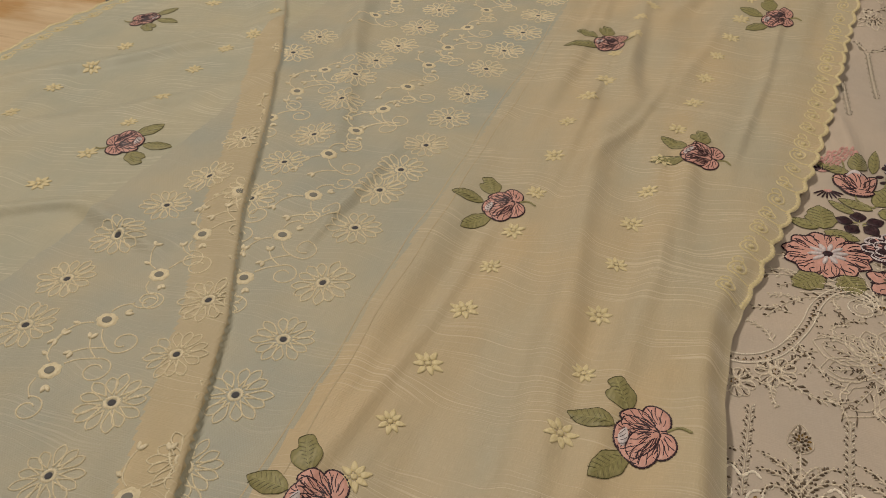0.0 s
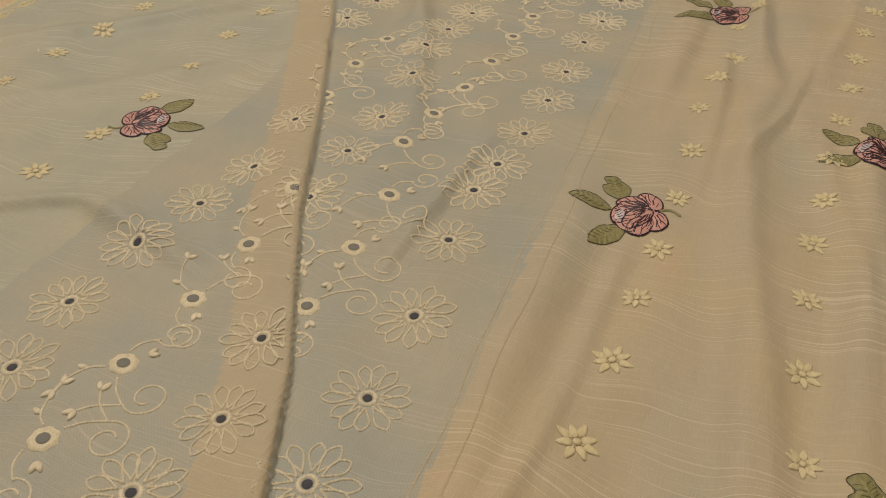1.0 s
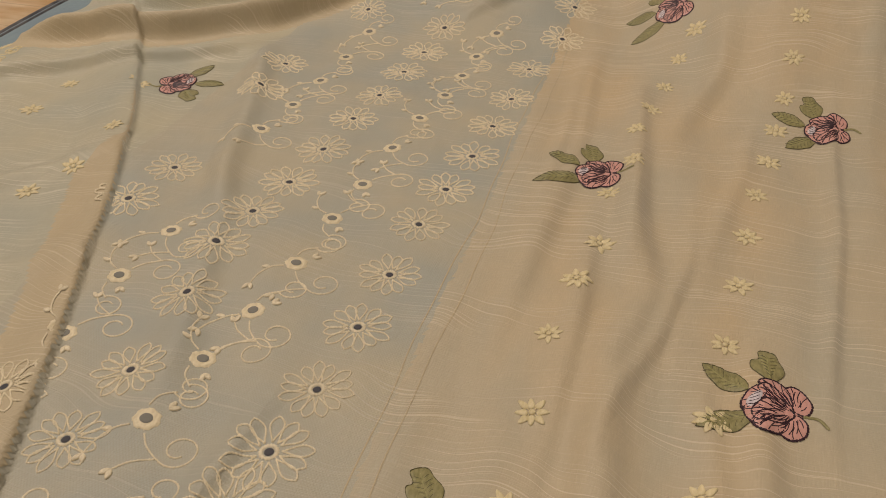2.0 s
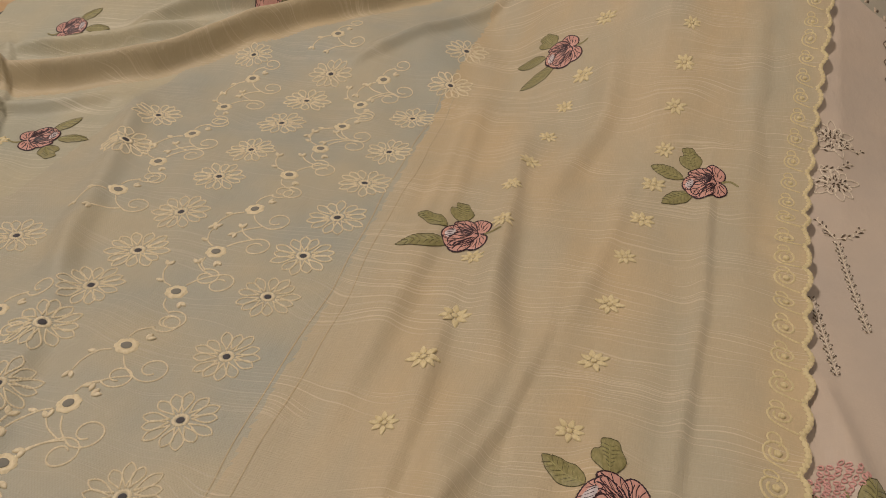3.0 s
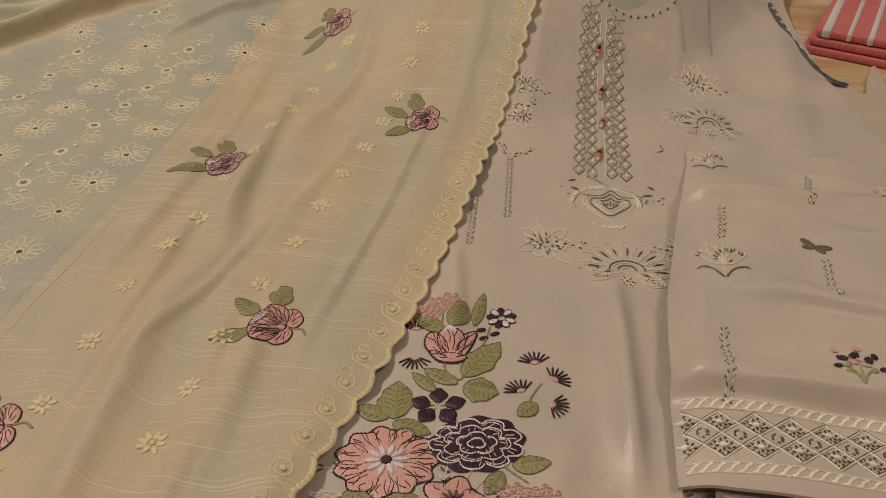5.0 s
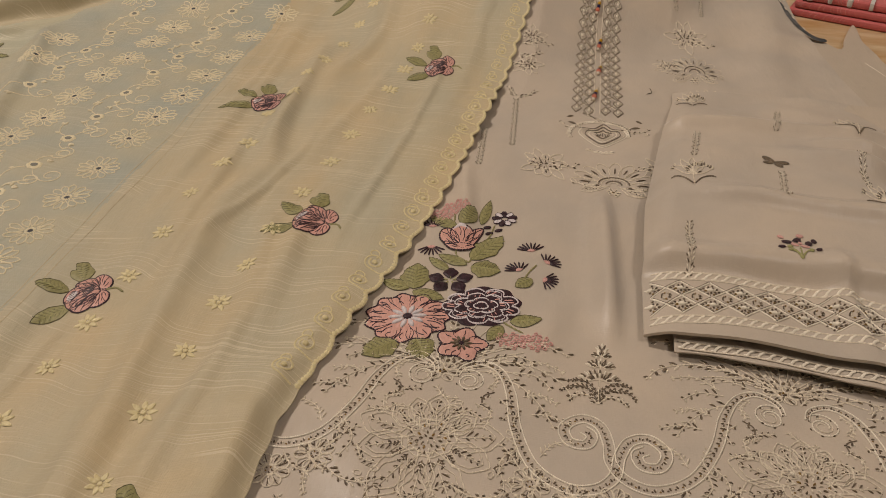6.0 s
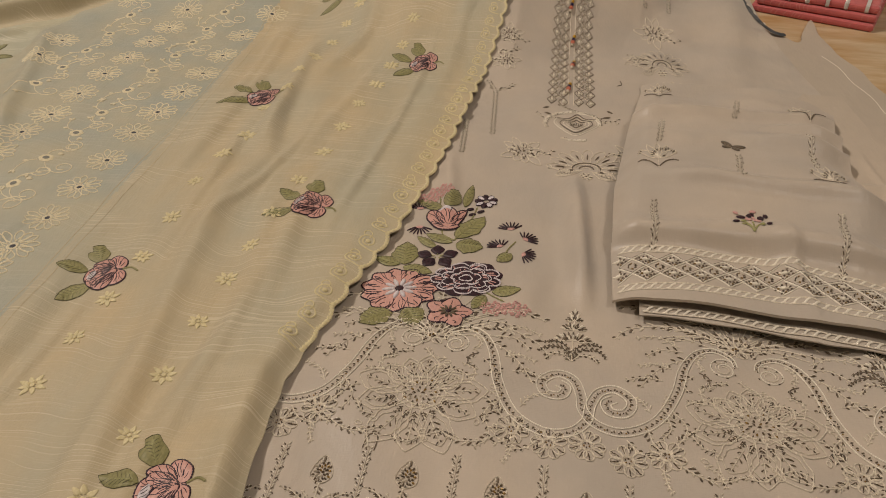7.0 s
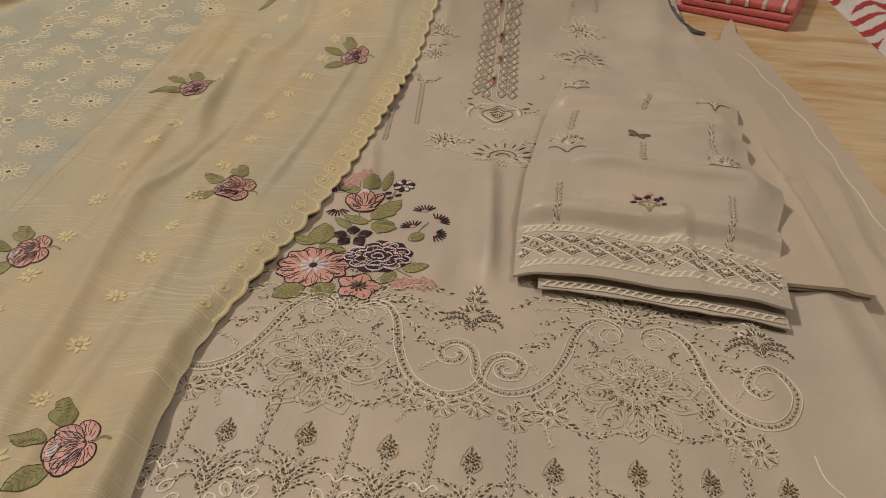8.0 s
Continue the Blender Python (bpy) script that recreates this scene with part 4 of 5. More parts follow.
def half_sun(x, y, size=1.0, turn=0.0, tall=1.0):
    pen, g = kpen(x, y, turn, size, 1, kameez_z, 1.0, tall), Geo()
    for k in range(9):
        a = 0 + 22.5 * k
        c, s = math.cos(radians(a)), math.sin(radians(a))
        pen.cord(g, oval(c * 25, s * 24, 12, 5.4, a, 20), 0.42, 0.65, True, 1.5, 0, 0.9)
        seed(pen, g, c * 24, s * 23, a, 5.2 if k % 2 else 6.2, 1.1, 1, 0.9)
    for r, m in ((13, 1), (10.5, 0), (6.5, 1), (3.5, 0)):
        pen.cord(g, [(r * math.cos(radians(q)), r * 0.85 * math.sin(radians(q))) for q in range(-5, 190, 12)], 0.8 if m else 0.5, 0.8, False, 1.4, m, 0.9)
    for s in (-1, 1):
        pen.cord(g, smooth([(s * 3, -3), (s * 15, -9), (s * 27, -6), (s * 36, 4)], 6), 0.5, 0.7, False, 1.5, 0, 0.9)
        big_leaf(pen, g, (s * 6, -6), (s * 27, -16), 6)
        seed(pen, g, s * 13, -5, -15 * s, 4.5, 1.3, 1, 0.9)
        for k in range(6):
            seed(pen, g, s * (18 + 3.2 * k), -4 + 2 * math.sin(k * 2), 40 * k, 1.1, 0.7, 1)
    daisy(pen, g, 0, -14, 6, 6)
    part("half_sun_flower", g, KM, kameez)


half_sun(0.280, 0.706, 0.95)
half_sun(0.352, 0.938, 0.80, tall=1.55)


def tuft(x, y, turn=0.0, size=1.0, surf=kameez_z, parent=None, flip=1.0, tall=1.3):
    """A loose sprig: a dense seeded heart with outlined leaves round it."""
    pen, g = Pen(surf, x, y, turn, size * 1.2, flip, 0.0004, 1.0, tall), Geo()
    for k in range(11):
        a = -15 + 33 * k
        c, s = math.cos(radians(a)), math.sin(radians(a))
        r = 15 + 4 * math.sin(k * 2.3)
        pen.cord(g, leaf_shape((c * 5, s * 5), (c * r, s * r), 3.0, 9), 0.48, 0.75, True, 1.4, 0, 0.9)
    for k in range(32):
        r = 9.5 * math.sqrt((k + 0.5) / 32)
        seed(pen, g, r * math.cos(k * 2.4), r * 0.85 * math.sin(k * 2.4), k * 137.5, 1.6, 0.7, (1, 1, 0)[k % 3], 0.9)
    fern(pen, g, [(6, -4), (16, -8), (22, -5)], 4, 4, 40)
    part("sprig", g, KM, parent or kameez)


tuft(0.222, 0.727, 30)
tuft(0.319, 0.734, -150, 0.8)
tuft(0.346, 1.030, 0, 1.1, tall=1.7)
tuft(0.1847, 0.9396, 10, 0.8, tall=1.0)
tuft(0.1857, 0.8978, 200, 0.8, tall=1.0)
tuft(0.325, 0.950, 140, 0.7)
for a in ((0.191, 0.754, 0.183, 0.839), (0.169, 0.710, 0.163, 0.779), (0.335, 1.077, 0.322, 1.178), (0.365, 1.091, 0.363, 1.220)):
    chain(*a)
pen = kpen(0, 0)
for a, b in (((182, 841), (199, 857)), ((182, 841), (172, 861)), ((174, 908), (197, 922)), ((176, 928), (196, 939))):
    g = Geo()
    fern(pen, g, [a, ((a[0] + b[0]) / 2 + 2, (a[1] + b[1]) / 2 - 3), b], 5, 6, 35, 0)
    part("side_spray", g, KM, kameez)
for k in range(21):
    x = 0.252 + (k - 10) * 0.0078
    pen, g = kpen(x, 1.080 + 0.075 * abs((x - 0.252) / 0.078) ** 2.4, 0, 0.7), Geo()
    for i in range(3):
        pen.patch(g, oval(2.0 * math.cos(i * 2.1), 2.0 * math.sin(i * 2.1), 1.5, 1.7, 0, 8), 1.8, 0 if i else 1, 0.8)
    part("neck_bead", g, [PEARL, BRONZE], kameez)


def tulip(x, y, size=1.0, turn=0.0, surf=kameez_z, parent=None):
    pen, g = Pen(surf, x, y, turn, size, 1.0, 0.0004, 1.0, 1.65), Geo()
    for k in range(38):
        a = radians(20 + 140 * ((k * 0.618) % 1))
        r = 5 + 13 * ((k * 0.377) % 1)
        seed(pen, g, r * math.cos(a), r * math.sin(a) - 4, math.degrees(a), 1.9, 0.7, (1, 0, 1)[k % 3], 0.9)
    for k in range(5):
        a = 30 + 30 * k
        c, s = math.cos(radians(a)), math.sin(radians(a))
        pen.cord(g, leaf_shape((0, -4), (c * 18, s * 18 - 4), 3.4, 9), 0.5, 0.75, True, 1.4, 0, 0.9)
    pen.cord(g, [(0, -4), (0, -15)], 0.5, 0.7, False, 1.4, 0)
    for s in (-1, 1):
        pen.cord(g, smooth([(0, -14), (s * 6, -8), (s * 13, -6), (s * 17, -7)], 6), 0.9, 0.8, False, 1.4, 1, 0.9)
    part("tulip_sprig", g, KM, parent or kameez)


tulip(0.361, 0.878)

# ---- the coloured bouquet ----
BX, BY = 0.1715, 0.5215
bouquet_pen = Pen(kameez_z, BX, BY, 0, 1.0, 1, 0.0005)
SHAPES = ((-2, 93, -26, 108, 6), (1, 98, 6, 123, 7), (14, 105, 16, 137, 4), (15, 58, 32, 94, 9), (13, 52, -9, 61, 5), (16, 50, 37, 48, 10), (2, 44, -15, 57, 4), (-17, 19, -21, 49, 10),
          (-20, 19, -40, 24, 6), (-17, 16, 5, 13, 6), (50, 2, 70, 6, 6), (46, -3, 39, -19, 5), (-15, -29, -33, -48, 9), (-5, -26, 6, -43, 9), (59, 45, 49, 34, 5))


def stitched_leaf(pen, parent, base, tip, width, veins=6, wave=0.0, name="leaf"):
    g = Geo()
    shape = leaf_shape(base, tip, width, 14, 0.45, wave)
    pen.patch(g, shape, 0.45, 0, 1.2)
    base, tip = np.array(base, float), np.array(tip, float)
    ax = tip - base
    nrm = np.array([-ax[1], ax[0]]) / np.hypot(*ax)
    pen.cord(g, [base, base + ax * 0.5 + nrm * width * 0.06, tip - ax * 0.06], 0.34, 0.85, mat=2, lift=0.1)
    for k in range(veins):
        t = 0.12 + 0.68 * k / veins
        w = width * math.sin(math.pi * t ** 0.87) ** 0.8
        for s in (-1, 1):
            a = base + ax * t
            pen.cord(g, [a, a + ax * 0.07 + nrm * s * w * 0.4, a + ax * 0.12 + nrm * s * w * 0.80], 0.24, 0.7, mat=1 if k % 2 else 2, step=1.4, lift=0.1)
    pen.cord(g, shape, 0.16, 0.5, True, 1.4, 1, 1.0)
    return part(name, g, [OLIVE, VEIN, MOSS], parent)


bouquet = None
for pts in ([(14, 55), (16, 72), (22, 90), (24, 108)], [(-16, 18), (-14, 10), (-10, 5)], [(14, 55), (4, 62), (2, 70)], [(-14, 86), (-4, 78), (0, 68)], [(52, 36), (56, 52), (60, 62)], [(-6, 92), (-6, 105), (-8, 114)], [(44, 2), (52, -3), (60, -8)]):
    g = Geo()
    bouquet_pen.cord(g, smooth(pts, 6), 0.7, 0.8, False, 1.6)
    if bouquet is None:
        bouquet = part("bouquet", g, [OLIVE], kameez, "embroidered bouquet in coral, plum and olive yarn")
    else:
        part("stem", g, [OLIVE], bouquet)
for bx, by, tx, ty, w in SHAPES:
    stitched_leaf(bouquet_pen, bouquet, (bx, by), (tx, ty), w, 8 if w < 7 else 11, 0.10 if w > 8 else 0.0)


def round_bloom(cx, cy, r, n, fill, line, sx=1.0, sy=0.8, hatch=3, name="bloom", heart=LILAC, wave=0.08, label=""):
    """A wide open flower: overlapping petals with dark rims and rays, and a pale heart."""
    pen, g = Pen(kameez_z, BX + cx / 1000, BY + cy / 1000, 12, 1.0, 1, 0.0006, sx, sy), Geo()
    rim = oval(0, 0, r, r, 0, 72, wave, n)
    pen.patch(g, rim, 0.6, 0, 1.5)
    pen.cord(g, rim, 0.62, 0.9, True, 1.5, 1, 0.9)
    for k in range(n):
        a = radians(360 / n * (k + 0.5) + 5 * math.sin(k * 2.9))
        c, s = math.cos(a), math.sin(a)
        pen.cord(g, smooth([(c * r * 0.92, s * r * 0.92), (c * r * 0.6 - s * 1.6, s * r * 0.6 + c * 1.6), (c * r * 0.3, s * r * 0.3)], 6), 0.45, 0.95, False, 1.7, 1, 1.0, 0.1)
    for k in range(n * hatch):
        a = radians(360 / (n * hatch) * (k + 0.3 * math.sin(k * 4.4)))
        c, s = math.cos(a), math.sin(a)
        q = 0.40 + 0.34 * ((k * 0.618) % 1)
        d = 2.6 * math.sin(k * 1.7)
        pen.cord(g, smooth([(c * r * 0.95, s * r * 0.95), (c * r * (q + 1) / 2 - s * d, s * r * (q + 1) / 2 + c * d), (c * r * q, s * r * q)], 5), 0.5, 1.0, mat=1, step=1.0, lift=0.1)
    body = part(name, g, [fill, line], bouquet, label)
    h = Geo()
    for k in range(10):
        c, s = math.cos(k * 0.628), math.sin(k * 0.628)
        pen.patch(h, oval(c * r * 0.29, s * r * 0.29, r * 0.19, r * 0.065, k * 36, 8), 1.2, 0, 1.0, 0.4)
    pen.patch(h, oval(0, 0, r * 0.13, r * 0.13, 0, 10), 1.2, 1, 1.0, 0.3)
    part("heart", h, [heart, PLUM], body)


round_bloom(-14, -9, 26, 11, CORAL, PLUM, 1.0, 0.82, 4, wave=0.07, label="open coral flower with plum rays")
round_bloom(24, -26, 14.5, 5, CORAL, PLUM, 1.0, 0.9, 2, heart=BRONZE, wave=0.16, label="small coral flower with dark rims")
# the dark flower: five blunt petals that stand apart round an olive eye
pen, g = Pen(kameez_z, BX + 0.005, BY + 0.033, 8, 1.0, 1, 0.0006), Geo()
for k in range(5):
    a = 72 * k + 18
    c, s = math.cos(radians(a)), math.sin(radians(a))
    pen.patch(g, oval(c * 10, s * 8.5, 5.6, 5.0, a, 16, 0.10, 4), 0.6, 0, 1.0)
    for i in (-1, 0, 1):
        pen.cord(g, [(c * 6 - s * 2.4 * i, s * 5 + c * 2.4 * i), (c * 14 - s * 3 * i, s * 12 + c * 3 * i)], 0.25, 0.9, mat=0, step=1.2, stitch=1.4)
    pen.cord(g, [(c * 1.5, s * 1.5), (c * 5.5, s * 4.6)], 0.35, 0.8, mat=1, step=1.0)
part("dark_flower", g, [PLUM, MOSS], bouquet, "dark plum five petalled flower")
# the cabbage rose: a plum ground with pale drawn petal rims and pink strokes
pen, g = Pen(kameez_z, BX + 0.030, BY + 0.011, 14, 1.0, 1, 0.0006), Geo()
pen.patch(g, oval(0, 0, 26, 17.5, 8, 60, 0.05, 9), 0.5, 0, 1.2)
for ring, (rx, ry, n, o) in enumerate(((23, 14.6, 9, 0), (16.5, 10.4, 7, 24), (10, 6.4, 5, 50), (4.5, 3.0, 3, 15))):
    for k in range(n):
        a = radians(360 / n * k + o)
        b = radians(360 / n * (k + 1) + o)
        m = (a + b) / 2
        bow = [(rx * 0.86 * math.cos(a), ry * 0.86 * math.sin(a)), (rx * 1.06 * math.cos(a + 0.25 * (b - a)), ry * 1.06 * math.sin(a + 0.25 * (b - a))),
               (rx * 1.10 * math.cos(m), ry * 1.10 * math.sin(m)), (rx * 1.04 * math.cos(b - 0.2 * (b - a)), ry * 1.04 * math.sin(b - 0.2 * (b - a))), (rx * 0.84 * math.cos(b), ry * 0.84 * math.sin(b))]
        pen.cord(g, smooth(bow, 5), 0.68, 1.0, False, 1.5, 1, 0.8, 0.2)
        if (k + ring) % 2:
            pen.cord(g, smooth([(q * 0.90, w * 0.90) for q, w in bow], 4), 0.34, 0.9, False, 1.5, 1, 0.9, 0.2)
        for i in range(3):
            e = a + (b - a) * (0.25 + 0.25 * i)
            pen.cord(g, [(rx * 0.98 * math.cos(e), ry * 0.98 * math.sin(e)), (rx * 0.74 * math.cos(e + 0.1), ry * 0.74 * math.sin(e + 0.1))], 0.5, 0.9, mat=2 if (k * 3 + i + ring) % 4 < 2 else 0, step=0.9, lift=0.2)
part("cabbage_rose", g, [PLUM, LILAC, PINK], bouquet, "plum and lilac cabbage rose")
pen, g = Pen(kameez_z, BX + 0.003, BY + 0.084, 14, 1.0, 1, 0.0006), Geo()
for outline, n, up in (([(-5, -13), (-15, -3), (-14, 8), (-8, 10), (-4, 0)], 6, 0.0), ([(5, -13), (12, -2), (17, 12), (10, 9), (5, 0)], 6, 0.0), ([(0, -14), (-7, -4), (-7, 9), (0, 12), (8, 9), (8, -3)], 8, 0.2), ([(-13, -6), (-8, -14), (2, -16), (9, -12), (4, -9), (-5, -8)], 6, 0.3)):
    satin_petal(pen, g, outline, (0, -13), n, up)
for k in range(3):
    pen.cord(g, smooth([(-6 + k, 8 + 1.3 * k), (0, 11 + 1.2 * k), (6 - k, 8 + 1.5 * k)], 4), 0.6, 0.9, False, 1.5, 2, 0.8, 0.7)
part("rose_bud", g, [CORAL, PLUM, LILAC], bouquet, "half-open coral bud")
pen, g = Pen(kameez_z, BX + 0.030, BY + 0.116, -20, 1.0, 1, 0.0006), Geo()
for k in range(9):
    a = k * 40
    pen.patch(g, oval(6 * math.cos(radians(a)), 6 * math.sin(radians(a)), 3.6, 2.3, a, 10), 0.6, k % 2, 1.1)
    pen.cord(g, oval(6 * math.cos(radians(a)), 6 * math.sin(radians(a)), 3.6, 2.3, a, 10), 0.35, 0.9, True, 1.5, 1, 1.1)
for u, v in ((-6, -16), (-1, -22), (3, -15)):
    pen.patch(g, oval(u, v, 3.2, 1.8, 50, 10), 0.6, 1, 1.1)
part("dark_bud", g, [LILAC, PLUM], bouquet, "lilac and plum bud")
for k, (u, v, a) in enumerate(((-20, 92, 100), (-16, 70, -80), (-33, 84, 160), (55, 77, 110), (66, 66, 50), (50, 52, 130), (66, 47, -10))):
    pen, g = Pen(kameez_z, BX + u / 1000, BY + v / 1000, a, 1.0, 1, 0.0005), Geo()
    for i in range(8):
        b = radians(-63 + 18 * i)
        pen.cord(g, [(3 * math.cos(b), 3 * math.sin(b)), (11 * math.cos(b), 11 * math.sin(b))], 0.6, 0.8, mat=0, step=1.4)
        pen.cord(g, [(0, 0), (3.5 * math.cos(b), 3.5 * math.sin(b))], 0.4, 0.7, mat=1, step=1.4)
    part("thistle", g, [PLUM, PINK], bouquet, "plum stitched thistle head")
for u, v in ((-8, 121), (-17, 111), (54, -16), (68, -16)):
    pen, g = Pen(kameez_z, BX + u / 1000, BY + v / 1000, 0, 1.0, 1, 0.0005), Geo()
    for i in range(24):
        r = 10.5 * math.sqrt((i + 0.5) / 24)
        pen.cord(g, oval(r * math.cos(i * 2.4), r * 0.72 * math.sin(i * 2.4), 1.4, 1.0, i * 50, 7), 0.3, 0.8, True, 0, 0, 1.0)
    part("pink_blossom", g, PINK, bouquet, "pale pink knotted blossom")

# ---- sleeve embroidery ----
for a in ((0.331, 0.573, 0.332, 0.628), (0.459, 0.563, 0.468, 0.629), (0.407, 0.779, 0.418, 0.839), (0.399, 0.655, 0.402, 0.705), (0.463, 0.694, 0.460, 0.741), (0.338, 0.717, 0.343, 0.765)):
    chain(*a, sleeve_z, sleeve)
tulip(0.336, 0.692, 0.95, 0, sleeve_z, sleeve)
tulip(0.469, 0.679, 0.9, 0, sleeve_z, sleeve)
tulip(0.474, 0.809, 0.9, 0, sleeve_z, sleeve)
tulip(0.344, 0.855, 0.8, 0, sleeve_z, sleeve)
pen, g = Pen(sleeve_z, 0.398, 0.719, -20, 1.0, 1, 0.0004), Geo()
for s in (-1, 1):
    pen.patch(g, oval(5 * s, 3, 6, 3, 25 * s, 12), 0.7)
    pen.patch(g, oval(4 * s, -2, 4, 2.2, -25 * s, 12), 0.7)
part("butterfly_motif", g, [BRONZE], sleeve, "bronze winged motif")
pen, g = Pen(sleeve_z, 0.401, 0.600, 0, 0.78, 1, 0.0006), Geo()
for k, (u, v, r, m) in enumerate(((-9, 16, 4.5, 0), (0, 21, 4.5, 0), (9, 17, 4.5, 0), (-3, 12, 4, 1), (5, 10, 4, 1), (-15, 4, 3.4, 0), (15, 5, 3.4, 0), (14, 22, 3.4, 0), (-13, 24, 3.0, 1), (3, 28, 3.2, 1), (-8, 6, 3, 2), (9, 3, 3, 2), (2, 16, 2.4, 1))):
    pen.patch(g, oval(u, v, r, r * 0.7, k * 40, 12, 0.12, 5), 0.7, m)
for u, v in ((-8, 4), (0, 6), (8, 4), (-11, 0)):
    pen.cord(g, smooth([(0, -10), (u * 0.4, -2), (u, v)], 5), 0.8, 0.8, False, 1.5, 2)
part("posy", g, [PLUM, PINK, MOSS], sleeve, "small plum and pink posy")


def cuff(surf, parent, y_top, y_low, x0, x1, full=True):
    """The embroidered hem: wavy ivory rails with a lattice of seeded lozenges between."""
    g = Geo()
    pen = Pen(surf, 0, 0, lift=0.0003)
    xs = np.linspace(x0, x1, 90)
    for f in ((y_top, y_low) if full else (y_low,)):
        pen.cord(g, np.c_[xs, f(xs) + 0.0030] * 1000, 0.55, 0.8, False, 1.4, 0, 0.8)
        pen.cord(g, np.c_[xs, f(xs) - 0.0030] * 1000, 0.55, 0.8, False, 1.4, 0, 0.8)
        for k in range(int((x1 - x0) / 0.0062)):
            x = x0 + 0.0031 + k * 0.0062
            pen.cord(g, smooth(np.array([(x - 0.0031, float(f(x)) - 0.0026), (x - 0.0006, float(f(x)) - 0.0018), (x + 0.0014, float(f(x)) + 0.0012), (x + 0.0040, float(f(x)) + 0.0027)]) * 1000, 4), 0.85, 1.0, False, 0, 2, 0.9)
    part("cuff_rail", g, KM, parent, "ivory corded rails")
    if full:
        n = int((x1 - x0) / 0.0175)
        for k in range(n + 1):
            x = x0 + k * (x1 - x0) / n
            top, low = float(y_top(x)) - 0.0055, float(y_low(x)) + 0.0055
            p, q = Pen(surf, x, (top + low) / 2, math.degrees(math.atan((float(y_top(x + 0.005)) - float(y_top(x - 0.005))) / 0.01)), 1.0, lift=0.0003), Geo()
            t, w = (top - low) * 500, (x1 - x0) / n * 500
            hi = k < n
            for s in (-1, 1):
                if hi:
                    for y_a, y_b in ((s * t, 0), (0, s * t)):
                        p.cord(q, [(0, y_a), (w, (y_a + y_b) / 2), (2 * w, y_b)], 0.48, 1.1, False, 1.3, 2, 0.6)
                        p.cord(q, [(0, y_a + 1.0), (w, (y_a + y_b) / 2 + 1.0), (2 * w, y_b + 1.0)], 0.30, 0.8, False, 1.3, 1, 0.7)
                for i in range(18):
                    a, r = i * 2.4, math.sqrt((i + 0.5) / 18)
                    u, v = r * math.cos(a), r * math.sin(a)
                    if abs(u) + abs(v) < 1.2 and (k > 0 or u > -0.1) and (k < n or u < 0.1):
                        seed(p, q, u * w * 0.66, s * t * 0.5 + v * t * 0.38, i * 137.5, 1.25, 1.0, (1, 1, 1, 1, 3, 1)[i % 6], 0.8)
                p.patch(q, oval(0, s * t * 0.5, 2.1, 1.5, 0, 12, 0.2, 5), 1.4, 2, 0.7)
                for i in (-1, 1):
                    p.cord(q, [(i * 1.2, s * t * 0.5), (i * 3.6, s * t * 0.5 + 1.2)], 0.4, 1.0, False, 0, 2, 0.8)
            if hi:
                for i in range(10):
                    seed(p, q, w + 2.6 * math.cos(i * 2.4), 3.0 * math.sin(i * 2.4), i * 70, 1.2, 0.7, (1, 1, 3, 0)[i % 4], 0.9)
            part("cuff_lozenge", q, KM, parent)


cuff(sleeve_z, sleeve, lambda x: np.interp(x, [0.30, 0.36, 0.40, 0.43, 0.46, 0.52], [0.573, 0.575, 0.577, 0.572, 0.565, 0.556]),
     lambda x: np.interp(x, [0.30, 0.36, 0.40, 0.43, 0.46, 0.52], [0.530, 0.533, 0.535, 0.531, 0.525, 0.518]), 0.307, 0.492)
cuff(lambda x, y: 0.0030 + 0.35 * (sleeve_z(x, 0.53 + 0 * y) - 0.004) + 0.001 * wobble(x, y, 0.012, 4), sleeve, None, lambda x: 0.5165 - 0.012 * ss(0.356, 0.493, x), 0.324, 0.491, False)
# stray thread ends
pen = kpen(0, 0)
for pts, r, mat in (([(168, 373), (170, 383), (175, 382), (175, 372)], 0.35, BRONZE), ([(488, 394), (491, 377), (501, 364), (509, 347)], 0.5, WHITE), ([(307, 888), (309, 878), (304, 873)], 0.3, BRONZE)):
    g = Geo()
    pen.cord(g, smooth(pts, 6), r, 0.6)
    part("loose_thread", g, mat, kameez)



# ---- the scarf ----
dupatta = thing("dupatta", (-0.2, 0.7, TOP), "straw and pale green silk dupatta with embroidered roses over a kameez", "scarf")
SCALLOPS = [0.30]
while SCALLOPS[-1] < 1.30:
    SCALLOPS.append(SCALLOPS[-1] + (0.0225 if SCALLOPS[-1] < 0.86 else 0.0195))


def scallop(y):
    k = np.interp(y, SCALLOPS, np.arange(len(SCALLOPS)))
    return np.abs(np.sin(math.pi * k))


def dup_right(y):
    return edge_x(y) + 0.0038 * scallop(y) * ss(0.40, 0.50, y) - 0.001


def dup_left(y):
    return -0.585 + 0.006 * np.sin(y * 9) + 0.004 * np.abs(np.sin(y * 95))


def panel(x, y):
    seam = np.interp(y, [0.2, 0.35, 0.55, 0.70, 0.85, 1.0, 1.2], [-0.083, -0.089, -0.097, -0.100, -0.106, -0.110, -0.10])
    s = x - pleat_x(y)
    left = np.where(s < 0, -0.315, -0.350)
    fold = (s > -0.030) & (s < 0.002) & (x > left - 0.05)
    far = np.interp(x, [-0.56, -0.447, -0.371, -0.299, -0.197, -0.12], [0.86, 0.90, 0.955, 1.03, 1.13, 1.2])
    roll_up = (y > far - 0.024) & (y < far + 0.016) & (x < -0.12)
    return np.where(roll_up, 3, np.where(x > seam, 0, np.where(fold, 3, np.where(x > left, 1, 2))))


